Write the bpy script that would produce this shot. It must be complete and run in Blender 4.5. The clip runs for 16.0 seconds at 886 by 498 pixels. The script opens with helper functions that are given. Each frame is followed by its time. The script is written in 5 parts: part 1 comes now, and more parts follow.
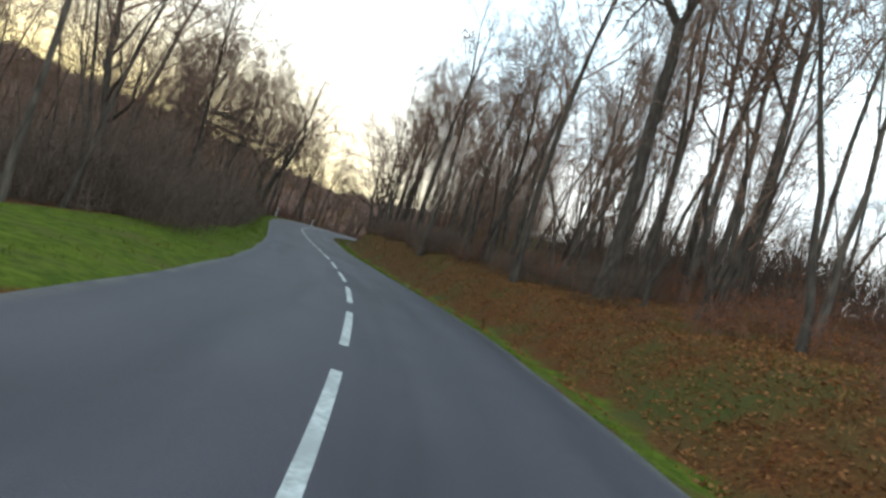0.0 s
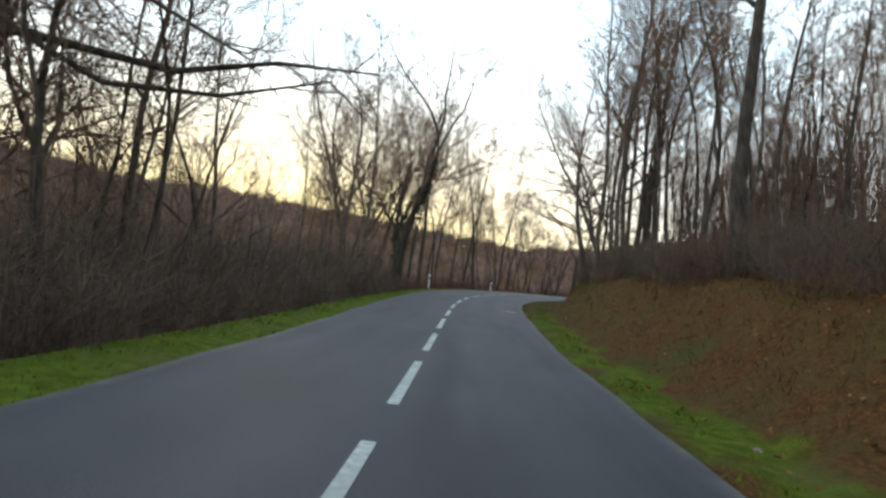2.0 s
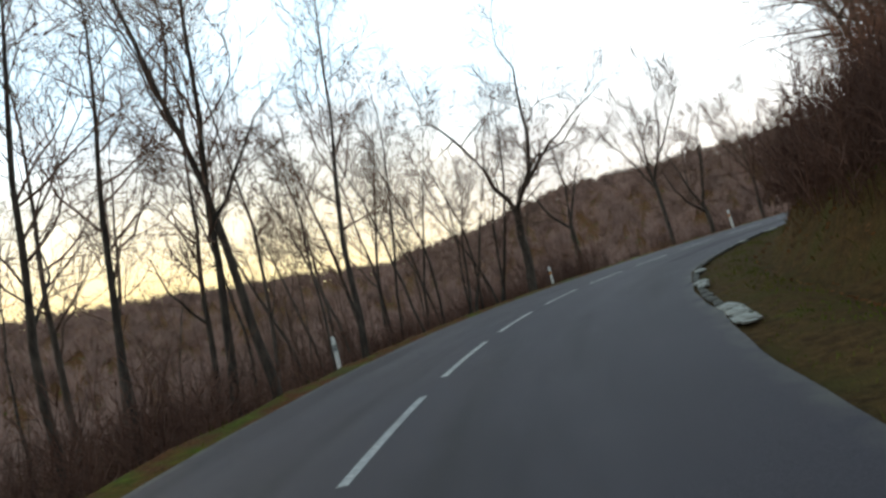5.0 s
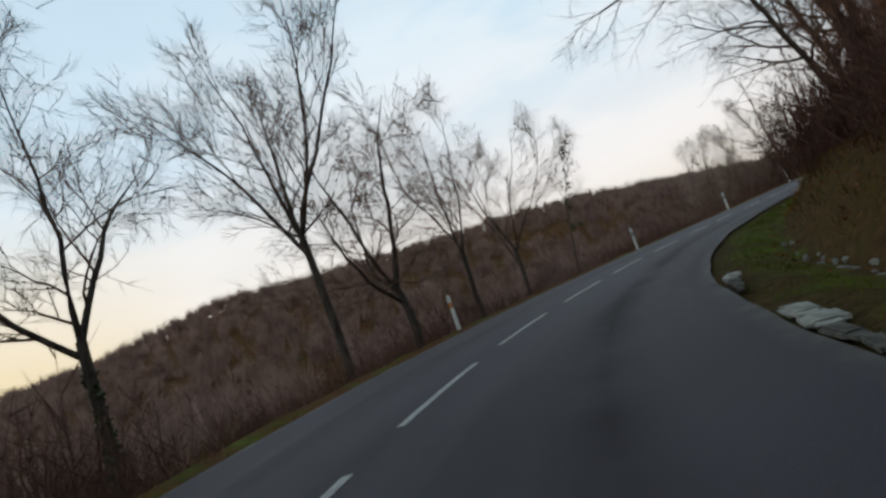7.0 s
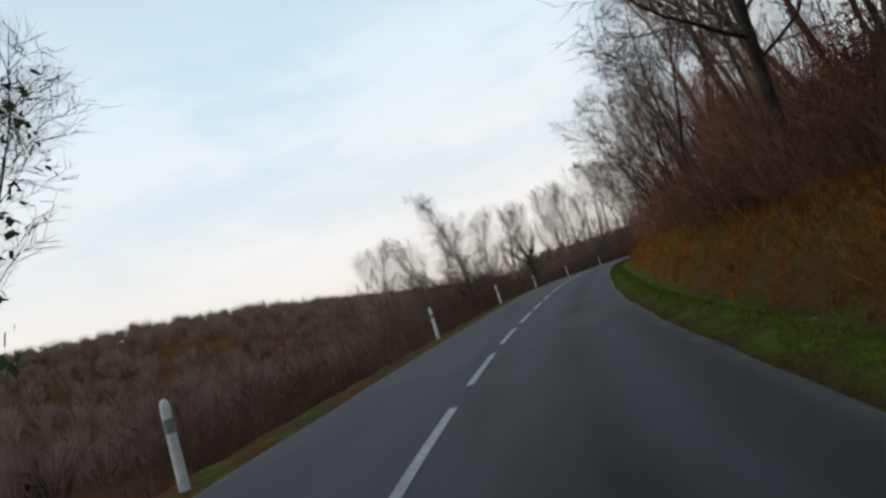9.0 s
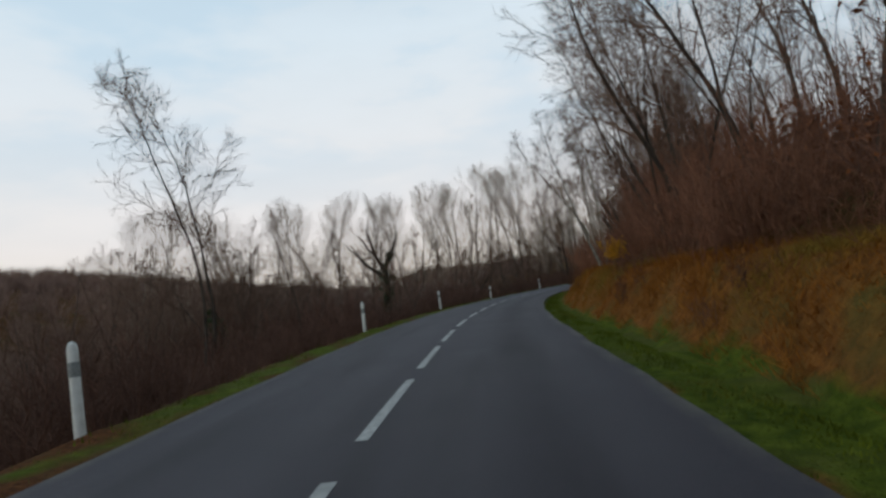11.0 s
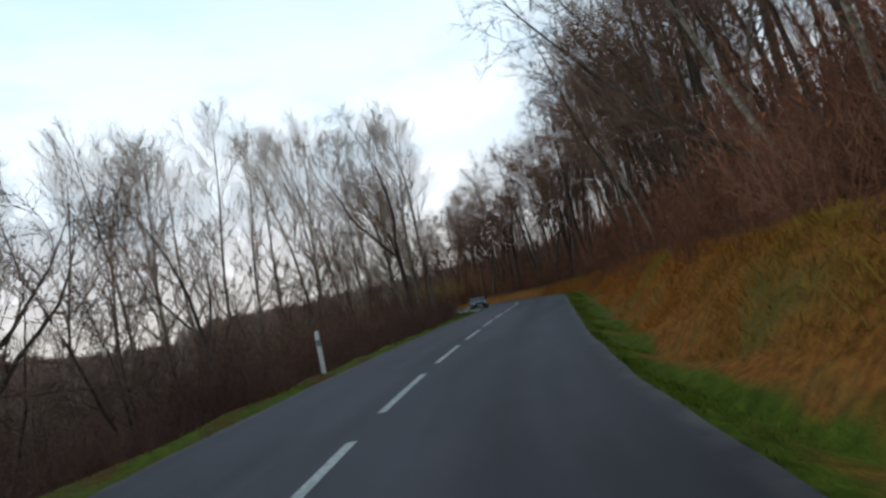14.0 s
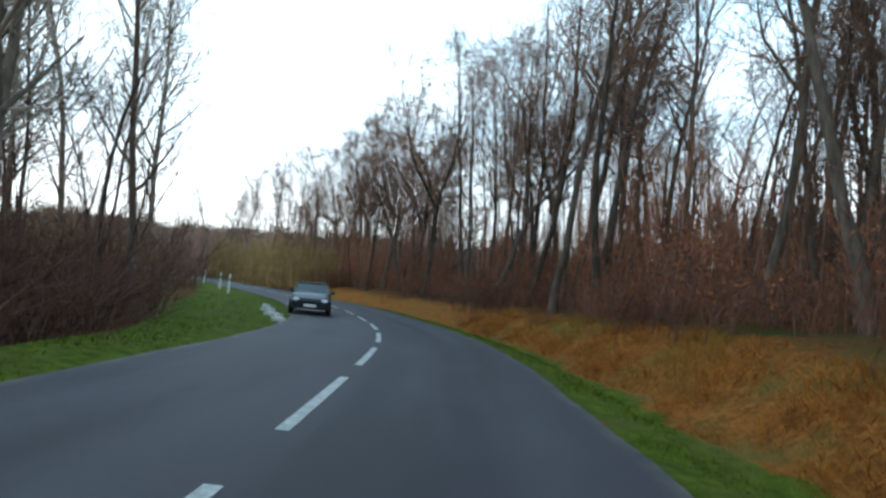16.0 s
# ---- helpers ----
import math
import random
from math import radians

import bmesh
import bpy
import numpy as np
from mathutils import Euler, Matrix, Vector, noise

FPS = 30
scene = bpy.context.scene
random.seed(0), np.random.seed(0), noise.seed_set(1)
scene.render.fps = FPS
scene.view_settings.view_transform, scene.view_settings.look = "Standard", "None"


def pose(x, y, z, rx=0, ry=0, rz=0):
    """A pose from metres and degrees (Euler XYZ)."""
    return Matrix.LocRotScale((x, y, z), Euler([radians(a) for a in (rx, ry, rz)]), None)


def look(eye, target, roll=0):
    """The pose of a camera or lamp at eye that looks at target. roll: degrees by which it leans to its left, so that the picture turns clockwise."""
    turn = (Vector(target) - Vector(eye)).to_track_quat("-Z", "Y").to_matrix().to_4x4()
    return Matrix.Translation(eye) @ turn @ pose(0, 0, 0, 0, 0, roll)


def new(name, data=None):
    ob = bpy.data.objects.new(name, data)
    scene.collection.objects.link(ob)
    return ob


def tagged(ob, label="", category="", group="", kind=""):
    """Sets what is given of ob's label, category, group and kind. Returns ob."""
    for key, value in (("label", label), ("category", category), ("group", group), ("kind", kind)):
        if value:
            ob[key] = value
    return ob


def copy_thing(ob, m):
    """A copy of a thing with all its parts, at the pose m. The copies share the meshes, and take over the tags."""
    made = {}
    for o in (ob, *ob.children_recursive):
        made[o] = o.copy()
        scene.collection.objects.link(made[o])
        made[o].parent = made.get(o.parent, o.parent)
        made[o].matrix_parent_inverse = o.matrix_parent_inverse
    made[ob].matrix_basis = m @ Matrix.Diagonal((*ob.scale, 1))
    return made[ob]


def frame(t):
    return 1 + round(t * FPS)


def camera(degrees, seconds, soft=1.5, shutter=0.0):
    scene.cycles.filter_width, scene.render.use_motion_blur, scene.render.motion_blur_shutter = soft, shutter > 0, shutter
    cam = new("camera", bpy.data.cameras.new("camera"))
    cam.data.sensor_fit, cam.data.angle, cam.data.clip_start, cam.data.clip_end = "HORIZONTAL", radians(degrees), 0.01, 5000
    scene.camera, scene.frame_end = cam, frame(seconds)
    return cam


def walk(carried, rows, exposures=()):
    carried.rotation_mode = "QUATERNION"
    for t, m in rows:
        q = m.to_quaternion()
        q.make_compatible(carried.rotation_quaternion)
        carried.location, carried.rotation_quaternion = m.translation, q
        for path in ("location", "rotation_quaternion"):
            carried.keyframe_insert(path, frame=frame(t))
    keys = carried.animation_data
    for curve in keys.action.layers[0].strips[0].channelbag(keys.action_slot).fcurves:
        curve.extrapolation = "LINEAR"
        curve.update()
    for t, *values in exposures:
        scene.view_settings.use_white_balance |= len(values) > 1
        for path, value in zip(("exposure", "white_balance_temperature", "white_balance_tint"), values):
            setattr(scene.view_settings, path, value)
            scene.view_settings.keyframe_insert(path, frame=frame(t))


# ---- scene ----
FOV = 75.0
cam = camera(FOV, 16.0, soft=2.8)
PATH = [
    (0, (-0.023, 0.164, 1.521), (-0.004, 2.164, 1.548), 18.29),
    (0.5, (-0.154, 6.892, 1.383), (-0.379, 8.879, 1.440), 16.11),
    (1, (-1.103, 13.695, 1.317), (-1.508, 15.652, 1.383), 13.30),
    (1.5, (-2.501, 20.374, 1.261), (-3.053, 22.296, 1.329), 10.20),
    (2, (-4.279, 27.113, 1.184), (-4.934, 29.001, 1.266), 6.21),
    (2.5, (-6.267, 33.998, 1.151), (-6.987, 35.861, 1.255), 1.89),
    (3, (-8.290, 40.610, 1.151), (-8.998, 42.476, 1.271), -2.78),
    (3.2, (-9.050, 43.200, 1.157), (-9.734, 45.075, 1.280), -4.02),
    (5.3, (-12.464, 68.468, 1.459), (-12.543, 70.464, 1.559), -17.11),
    (5.5, (-12.214, 70.778, 1.443), (-12.195, 72.775, 1.547), -17.93),
    (6, (-11.134, 76.552, 1.324), (-10.814, 78.522, 1.445), -18.67),
    (6.5, (-9.226, 81.903, 1.278), (-8.577, 83.791, 1.400), -18.83),
    (7, (-6.566, 86.807, 1.209), (-5.618, 88.562, 1.356), -19.81),
    (7.5, (-3.085, 91.222, 1.139), (-1.876, 92.807, 1.304), -20.64),
    (8, (1.015, 95.105, 1.133), (2.462, 96.475, 1.310), -20.79),
    (8.5, (5.791, 98.374, 1.228), (7.421, 99.519, 1.399), -19.10),
    (9, (10.865, 101.119, 1.299), (12.611, 102.079, 1.476), -16.92),
    (9.2, (13.156, 101.845, 1.314), (14.933, 102.746, 1.486), -15.21),
    (11.3, (41.776, 110.801, 1.500), (43.690, 111.367, 1.618), -7.43),
    (11.5, (44.736, 111.651, 1.508), (46.660, 112.183, 1.625), -8.38),
    (12, (52.427, 113.197, 1.474), (54.370, 113.655, 1.603), -10.21),
    (12.5, (60.554, 114.397, 1.442), (62.516, 114.756, 1.586), -11.92),
    (13, (68.818, 115.159, 1.323), (70.795, 115.416, 1.489), -13.56),
    (13.5, (77.466, 115.476, 1.271), (79.456, 115.566, 1.445), -12.33),
    (14, (85.560, 115.059, 1.261), (87.553, 115.039, 1.426), -12.14),
    (14.5, (93.873, 114.368, 1.268), (95.864, 114.254, 1.422), -11.40),
    (15, (102.223, 113.180, 1.277), (104.208, 112.978, 1.423), -8.43),
    (15.5, (110.177, 111.763, 1.266), (112.153, 111.488, 1.404), -1.89),
    (16, (117.771, 110.422, 1.155), (119.749, 110.149, 1.280), 6.20),
]
walk(cam, [(t, look(eye, target, roll)) for t, eye, target, roll in PATH],
     exposures=[(0.0, 0.33, 6530, 8), (2.0, 0.32, 6590, 9), (3.2, 0.22, 6650, 10), (5.3, -0.32, 6690, 11.5), (7.0, -1.02, 6700, 13), (9.2, -1.02, 6690, 12.3), (11.3, -1.16, 6680, 14), (13.5, -0.88, 6520, 14), (14.5, -0.43, 6230, 9), (15.5, 0.13, 6000, 5), (16.0, 0.3, 5800, 3.5)])

# ---- sky and sun: late afternoon, thin bright cloud, sun low behind the wooded hill ----
SUN_YAW, SUN_UP = 38.0, 5.0
world = bpy.data.worlds.new("world")
scene.world = world
world.use_nodes = True
wn, wl = world.node_tree.nodes, world.node_tree.links
wn.clear()
w_out = wn.new("ShaderNodeOutputWorld")
w_bg = wn.new("ShaderNodeBackground")
w_bg.inputs["Strength"].default_value = 1.0
sky = wn.new("ShaderNodeTexSky")
sky.sky_type = "NISHITA"
sky.sun_disc = False
sky.sun_elevation, sky.sun_rotation = radians(SUN_UP), radians(-SUN_YAW)
sky_gain = wn.new("ShaderNodeVectorMath")
sky_gain.operation = "SCALE"
sky_gain.inputs["Scale"].default_value = 0.15
wl.new(sky.outputs[0], sky_gain.inputs[0])
w_co = wn.new("ShaderNodeTexCoord")
w_map = wn.new("ShaderNodeMapping")
w_map.inputs["Scale"].default_value = (1.6, 1.6, 5.0)
wl.new(w_co.outputs["Generated"], w_map.inputs[0])
w_noise = wn.new("ShaderNodeTexNoise")
w_noise.inputs["Scale"].default_value = 1.7
w_noise.inputs["Detail"].default_value = 6.0
w_noise.inputs["Roughness"].default_value = 0.55
wl.new(w_map.outputs[0], w_noise.inputs["Vector"])
w_cover = wn.new("ShaderNodeMapRange")
w_cover.inputs[1].default_value, w_cover.inputs[2].default_value = 0.3, 0.6
w_cover.inputs[3].default_value, w_cover.inputs[4].default_value = 0.93, 1.0
wl.new(w_noise.outputs[0], w_cover.inputs[0])
w_sep = wn.new("ShaderNodeSeparateXYZ")
wl.new(w_co.outputs["Generated"], w_sep.inputs[0])
w_ramp = wn.new("ShaderNodeValToRGB")
for pos, col in ((0.0, (1.78, 1.67, 1.46, 1)), (0.12, (1.86, 1.88, 1.87, 1)), (0.42, (1.5, 1.8, 1.98, 1)), (0.6, (1.05, 1.42, 1.7, 1)), (0.78, (0.52, 0.8, 1.0, 1)), (1.0, (0.3, 0.46, 0.64, 1))):
    e = w_ramp.color_ramp.elements.new(pos) if pos not in (0.0, 1.0) else w_ramp.color_ramp.elements[0 if pos == 0.0 else -1]
    e.color = col
wl.new(w_sep.outputs[2], w_ramp.inputs[0])
w_mix = wn.new("ShaderNodeMix")
w_mix.data_type = "RGBA"
wl.new(w_cover.outputs[0], w_mix.inputs[0])
wl.new(sky_gain.outputs[0], w_mix.inputs[6])
# blue showing between the streaks of cloud, higher up
w_gap = wn.new("ShaderNodeMapRange")
w_gap.inputs[1].default_value, w_gap.inputs[2].default_value = 0.53, 0.4
w_gap.inputs[4].default_value = 0.65
wl.new(w_noise.outputs[0], w_gap.inputs[0])
w_high = wn.new("ShaderNodeMapRange")
w_high.inputs[1].default_value, w_high.inputs[2].default_value = 0.12, 0.36
wl.new(w_sep.outputs[2], w_high.inputs[0])
w_blue = wn.new("ShaderNodeMath")
w_blue.operation = "MULTIPLY"
wl.new(w_gap.outputs[0], w_blue.inputs[0])
wl.new(w_high.outputs[0], w_blue.inputs[1])
w_streak = wn.new("ShaderNodeMix")
w_streak.data_type = "RGBA"
w_streak.inputs[7].default_value = (1.2, 1.66, 1.98, 1)
wl.new(w_blue.outputs[0], w_streak.inputs[0])
wl.new(w_ramp.outputs[0], w_streak.inputs[6])
wl.new(w_streak.outputs[2], w_mix.inputs[7])
# the yellow glow low down round the sun
w_dot = wn.new("ShaderNodeVectorMath")
w_dot.operation = "DOT_PRODUCT"
w_dot.inputs[1].default_value = (-math.sin(radians(SUN_YAW)), math.cos(radians(SUN_YAW)), 0.05)
wl.new(w_co.outputs["Generated"], w_dot.inputs[0])
w_near = wn.new("ShaderNodeMapRange")
w_near.inputs[1].default_value, w_near.inputs[2].default_value = 0.68, 1.0
wl.new(w_dot.outputs["Value"], w_near.inputs[0])
w_low = wn.new("ShaderNodeMapRange")
w_low.inputs[1].default_value, w_low.inputs[2].default_value = 0.32, 0.04
wl.new(w_sep.outputs[2], w_low.inputs[0])
w_glow = wn.new("ShaderNodeMath")
w_glow.operation = "MULTIPLY"
wl.new(w_near.outputs[0], w_glow.inputs[0])
wl.new(w_low.outputs[0], w_glow.inputs[1])
w_warm = wn.new("ShaderNodeMix")
w_warm.data_type = "RGBA"
w_warm.inputs[7].default_value = (1.75, 1.38, 0.5, 1)
w_wide = wn.new("ShaderNodeMapRange")
w_wide.inputs[1].default_value, w_wide.inputs[2].default_value = 0.1, 0.9
w_wide.inputs[4].default_value = 0.16
wl.new(w_dot.outputs["Value"], w_wide.inputs[0])
w_faint = wn.new("ShaderNodeMath")
w_faint.operation = "MULTIPLY"
wl.new(w_wide.outputs[0], w_faint.inputs[0])
wl.new(w_low.outputs[0], w_faint.inputs[1])
w_both = wn.new("ShaderNodeMath")
w_both.operation = "MAXIMUM"
wl.new(w_glow.outputs[0], w_both.inputs[0])
wl.new(w_faint.outputs[0], w_both.inputs[1])
wl.new(w_both.outputs[0], w_warm.inputs[0])
wl.new(w_mix.outputs[2], w_warm.inputs[6])
wl.new(w_warm.outputs[2], w_bg.inputs[0])
wl.new(w_bg.outputs[0], w_out.inputs[0])

sun = new("sun", bpy.data.lights.new("sun", "SUN"))
sun.data.energy, sun.data.angle, sun.data.color = 0.35, radians(12), (1.0, 0.88, 0.72)
sun.matrix_world = look((0, 0, 60), (60 * math.sin(radians(SUN_YAW)), -60 * math.cos(radians(SUN_YAW)), 60 - 60 * math.tan(radians(SUN_UP + 4))))


# ---- materials ----
def material(name, rough=0.9, metal=0.0, spec=0.3):
    m = bpy.data.materials.new(name)
    m.use_nodes = True
    b = m.node_tree.nodes["Principled BSDF"]
    b.inputs["Roughness"].default_value, b.inputs["Metallic"].default_value = rough, metal
    b.inputs["Specular IOR Level"].default_value = spec
    return m, m.node_tree.nodes, m.node_tree.links, b


def mixed(nt, fac, a, b):
    """A colour mix; a and b are sockets or colours, fac a socket."""
    n = nt.nodes.new("ShaderNodeMix")
    n.data_type = "RGBA"
    nt.links.new(fac, n.inputs[0])
    for v, i in ((a, 6), (b, 7)):
        if isinstance(v, tuple):
            n.inputs[i].default_value = (*v, 1)
        else:
            nt.links.new(v, n.inputs[i])
    return n.outputs[2]


def grain(nt, scale, low=0.35, high=0.65, detail=4.0, stretch=(1, 1, 1), coord="Object"):
    """A noise between 0 and 1, in metres."""
    c = nt.nodes.new("ShaderNodeTexCoord")
    mp = nt.nodes.new("ShaderNodeMapping")
    mp.inputs["Scale"].default_value = stretch
    nt.links.new(c.outputs[coord], mp.inputs[0])
    n = nt.nodes.new("ShaderNodeTexNoise")
    n.inputs["Scale"].default_value, n.inputs["Detail"].default_value = scale, detail
    nt.links.new(mp.outputs[0], n.inputs["Vector"])
    r = nt.nodes.new("ShaderNodeMapRange")
    r.inputs[1].default_value, r.inputs[2].default_value = low, high
    nt.links.new(n.outputs[0], r.inputs[0])
    return r.outputs[0]


def bump(nt, bsdf, height, strength=0.4, distance=0.02):
    n = nt.nodes.new("ShaderNodeBump")
    n.inputs["Strength"].default_value, n.inputs["Distance"].default_value = strength, distance
    nt.links.new(height, n.inputs["Height"])
    nt.links.new(n.outputs[0], bsdf.inputs["Normal"])


def simple(name, dark, light, scale, rough=0.9, stretch=(1, 1, 1), rough2=0.4, metal=0.0, spec=0.3, vary=0.0, third=None):
    m, n, l, b = material(name, rough, metal, spec)
    col = mixed(m.node_tree, grain(m.node_tree, scale, 0.3, 0.7, 5.0, stretch), dark, light)
    if third:
        col = mixed(m.node_tree, grain(m.node_tree, scale * 0.13, 0.5, 0.68, 3.0), col, third)
    if vary:
        info = n.new("ShaderNodeObjectInfo")
        hsv = n.new("ShaderNodeHueSaturation")
        r = n.new("ShaderNodeMapRange")
        r.inputs[3].default_value, r.inputs[4].default_value = 1 - vary, 1 + vary
        l.new(info.outputs["Random"], r.inputs[0])
        l.new(r.outputs[0], hsv.inputs["Value"])
        l.new(col, hsv.inputs["Color"])
        col = hsv.outputs[0]
    l.new(col, b.inputs["Base Color"])
    if rough2:
        bump(m.node_tree, b, grain(m.node_tree, scale * 3, 0.2, 0.8, 4.0, stretch), rough2)
    return m




def asphalt():
    """Worn chippings: faint wheel tracks, darker oily streaks along the lanes, mended patches, fine grain."""
    m, n, l, b = material("asphalt", 0.7, spec=0.32)
    nt = m.node_tree
    col = mixed(nt, grain(nt, 70, 0.3, 0.7, 3.0), (0.041, 0.034, 0.0405), (0.075, 0.0625, 0.0745))
    col = mixed(nt, grain(nt, 0.35, 0.4, 0.75, 5.0), col, (0.048, 0.0405, 0.047))
    at = n.new("ShaderNodeAttribute")
    at.attribute_name = "across"
    worn = n.new("ShaderNodeMath")
    worn.operation = "MULTIPLY"
    l.new(at.outputs["Fac"], worn.inputs[0])
    l.new(grain(nt, 0.5, 0.3, 0.8, 4.0), worn.inputs[1])
    half = n.new("ShaderNodeMath")
    half.operation = "MULTIPLY"
    half.inputs[1].default_value = 0.55
    l.new(worn.outputs[0], half.inputs[0])
    col = mixed(nt, half.outputs[0], col, (0.1, 0.086, 0.096))
    run = n.new("ShaderNodeAttribute")
    run.attribute_name = "run"
    streak = n.new("ShaderNodeTexNoise")
    streak.inputs["Scale"].default_value, streak.inputs["Detail"].default_value = 1.0, 4.0
    l.new(run.outputs["Vector"], streak.inputs["Vector"])
    cut = n.new("ShaderNodeMapRange")
    cut.inputs[1].default_value, cut.inputs[2].default_value = 0.5, 0.66
    cut.inputs[4].default_value = 0.75
    l.new(streak.outputs[0], cut.inputs[0])
    col = mixed(nt, cut.outputs[0], col, (0.03, 0.025, 0.028))
    drip = n.new("ShaderNodeAttribute")
    drip.attribute_name = "oil"
    soak = n.new("ShaderNodeMath")
    soak.operation = "MULTIPLY"
    l.new(drip.outputs["Fac"], soak.inputs[0])
    l.new(grain(nt, 0.45, 0.1, 0.75, 5.0), soak.inputs[1])
    col = mixed(nt, soak.outputs[0], col, (0.017, 0.014, 0.016))
    dull = n.new("ShaderNodeMapRange")
    dull.inputs[3].default_value, dull.inputs[4].default_value = 0.32, 0.06
    l.new(soak.outputs[0], dull.inputs[0])
    l.new(dull.outputs[0], b.inputs["Specular IOR Level"])
    rim = n.new("ShaderNodeAttribute")
    rim.attribute_name = "rim"
    dusty = n.new("ShaderNodeMath")
    dusty.operation = "MULTIPLY"
    l.new(rim.outputs["Fac"], dusty.inputs[0])
    l.new(grain(nt, 2.2, 0.35, 0.65, 5.0), dusty.inputs[1])
    col = mixed(nt, dusty.outputs[0], col, (0.15, 0.135, 0.112))
    l.new(col, b.inputs["Base Color"])
    bump(nt, b, grain(nt, 160, 0.2, 0.8, 2.0), 0.5, 0.008)
    return m


ASPHALT = asphalt()
LINE = simple("road_paint", (0.3, 0.29, 0.268), (0.56, 0.545, 0.51), 14, 0.7, rough2=0.2, third=(0.33, 0.32, 0.3))
BARK = simple("bark", (0.042, 0.033, 0.027), (0.12, 0.097, 0.077), 9, 0.95, (1, 1, 0.25), 0.8, spec=0.12, vary=0.3)
BRUSH_DARK = simple("sapling_bark", (0.085, 0.052, 0.038), (0.21, 0.128, 0.088), 2.0, 0.95, rough2=0, spec=0.1, vary=0.25)
BRUSH_RED = simple("russet_twig", (0.15, 0.066, 0.042), (0.37, 0.172, 0.1), 1.5, 0.95, rough2=0, spec=0.1, vary=0.25)
HEDGE_TWIG = simple("hedge_twig", (0.16, 0.1, 0.038), (0.37, 0.245, 0.105), 2, 0.95, rough2=0, spec=0.1, vary=0.2)
TWIG = simple("twig", (0.118, 0.07, 0.05), (0.26, 0.165, 0.118), 3, 0.95, rough2=0, spec=0.1, vary=0.25)
BRUSH = simple("brush", (0.078, 0.04, 0.03), (0.2, 0.105, 0.073), 1.2, 0.95, rough2=0, spec=0.1, vary=0.25)
POST_WHITE = simple("post_plastic", (0.7, 0.69, 0.64), (0.88, 0.87, 0.82), 8, 0.45, rough2=0.05)
GREY_BAND = simple("grey_reflector", (0.2, 0.21, 0.2), (0.34, 0.35, 0.33), 30, 0.4, rough2=0)
ORANGE_BAND = simple("amber_reflector", (0.62, 0.2, 0.03), (0.75, 0.28, 0.06), 30, 0.35, rough2=0)
BRUSH_GREY = simple("brown_brush", (0.066, 0.045, 0.034), (0.175, 0.12, 0.088), 1.2, 0.95, rough2=0, spec=0.1, vary=0.25)
# lightened for the distance: haze is put into the colour
FAR_TREES = simple("far_trees", (0.122, 0.073, 0.057), (0.275, 0.166, 0.126), 0.12, 1.0, rough2=0, spec=0.1)
PALE_BARK = simple("birch_bark", (0.09, 0.078, 0.056), (0.38, 0.34, 0.27), 7, 0.9, (1, 1, 1.6), 0.3, vary=0.2)
PALE_TWIG = simple("poplar_twig", (0.27, 0.2, 0.155), (0.5, 0.4, 0.31), 3, 0.95, rough2=0, spec=0.1, vary=0.15)
GREY_BARK = simple("poplar_bark", (0.09, 0.072, 0.055), (0.25, 0.2, 0.155), 6, 0.95, (1, 1, 0.4), 0.5, spec=0.12, vary=0.15)
DEAD_LEAF = simple("withered_leaf", (0.13, 0.043, 0.018), (0.31, 0.115, 0.045), 2.5, 0.85, rough2=0, spec=0.12, vary=0.25)
LITTER_LEAF = simple("fallen_leaf", (0.125, 0.045, 0.016), (0.31, 0.135, 0.047), 6, 0.85, rough2=0, spec=0.12)
GRASS = simple("grass_blade", (0.055, 0.08, 0.007), (0.138, 0.163, 0.015), 2.0, 0.9, rough2=0, spec=0.08, third=(0.13, 0.115, 0.022))
STRAW = simple("dry_stalk", (0.165, 0.055, 0.01), (0.45, 0.18, 0.034), 2.5, 0.9, rough2=0, spec=0.08, third=(0.24, 0.16, 0.03))
STRAW_DARK = simple("brown_stalk", (0.07, 0.034, 0.012), (0.19, 0.1, 0.034), 2.5, 0.9, rough2=0, spec=0.08, third=(0.09, 0.095, 0.022))
STONE = simple("pale_stone", (0.2, 0.19, 0.155), (0.45, 0.43, 0.37), 9, 0.85, rough2=0.5)
WHITE_STONE = simple("whitewashed_stone", (0.42, 0.41, 0.38), (0.72, 0.71, 0.67), 9, 0.85, rough2=0.4)
WORN_STONE = simple("mossy_stone", (0.05, 0.045, 0.036), (0.16, 0.145, 0.12), 9, 0.9, rough2=0.5)
GORSE_GREEN = simple("gorse_stem", (0.03, 0.05, 0.012), (0.09, 0.11, 0.03), 8, 0.9, rough2=0)
GORSE_YELLOW = simple("gorse_flower", (0.55, 0.24, 0.008), (0.8, 0.4, 0.02), 8, 0.7, rough2=0)
IVY = simple("ivy_leaf", (0.018, 0.035, 0.01), (0.06, 0.085, 0.025), 6, 0.5, rough2=0)
CAR_PAINT = simple("car_paint", (0.01, 0.014, 0.022), (0.017, 0.022, 0.032), 3, 0.32, rough2=0, spec=0.35)
CAR_GLASS = simple("car_glass", (0.012, 0.017, 0.02), (0.022, 0.028, 0.032), 2, 0.2, rough2=0, spec=0.18)
TYRE = simple("rubber", (0.012, 0.012, 0.012), (0.03, 0.03, 0.03), 20, 0.8, rough2=0)
RIM = simple("wheel_rim", (0.3, 0.3, 0.31), (0.5, 0.5, 0.51), 10, 0.35, rough2=0, metal=0.8)
LAMP_GLASS = simple("lamp_glass", (0.5, 0.52, 0.54), (0.75, 0.77, 0.8), 12, 0.1, rough2=0, spec=0.7)


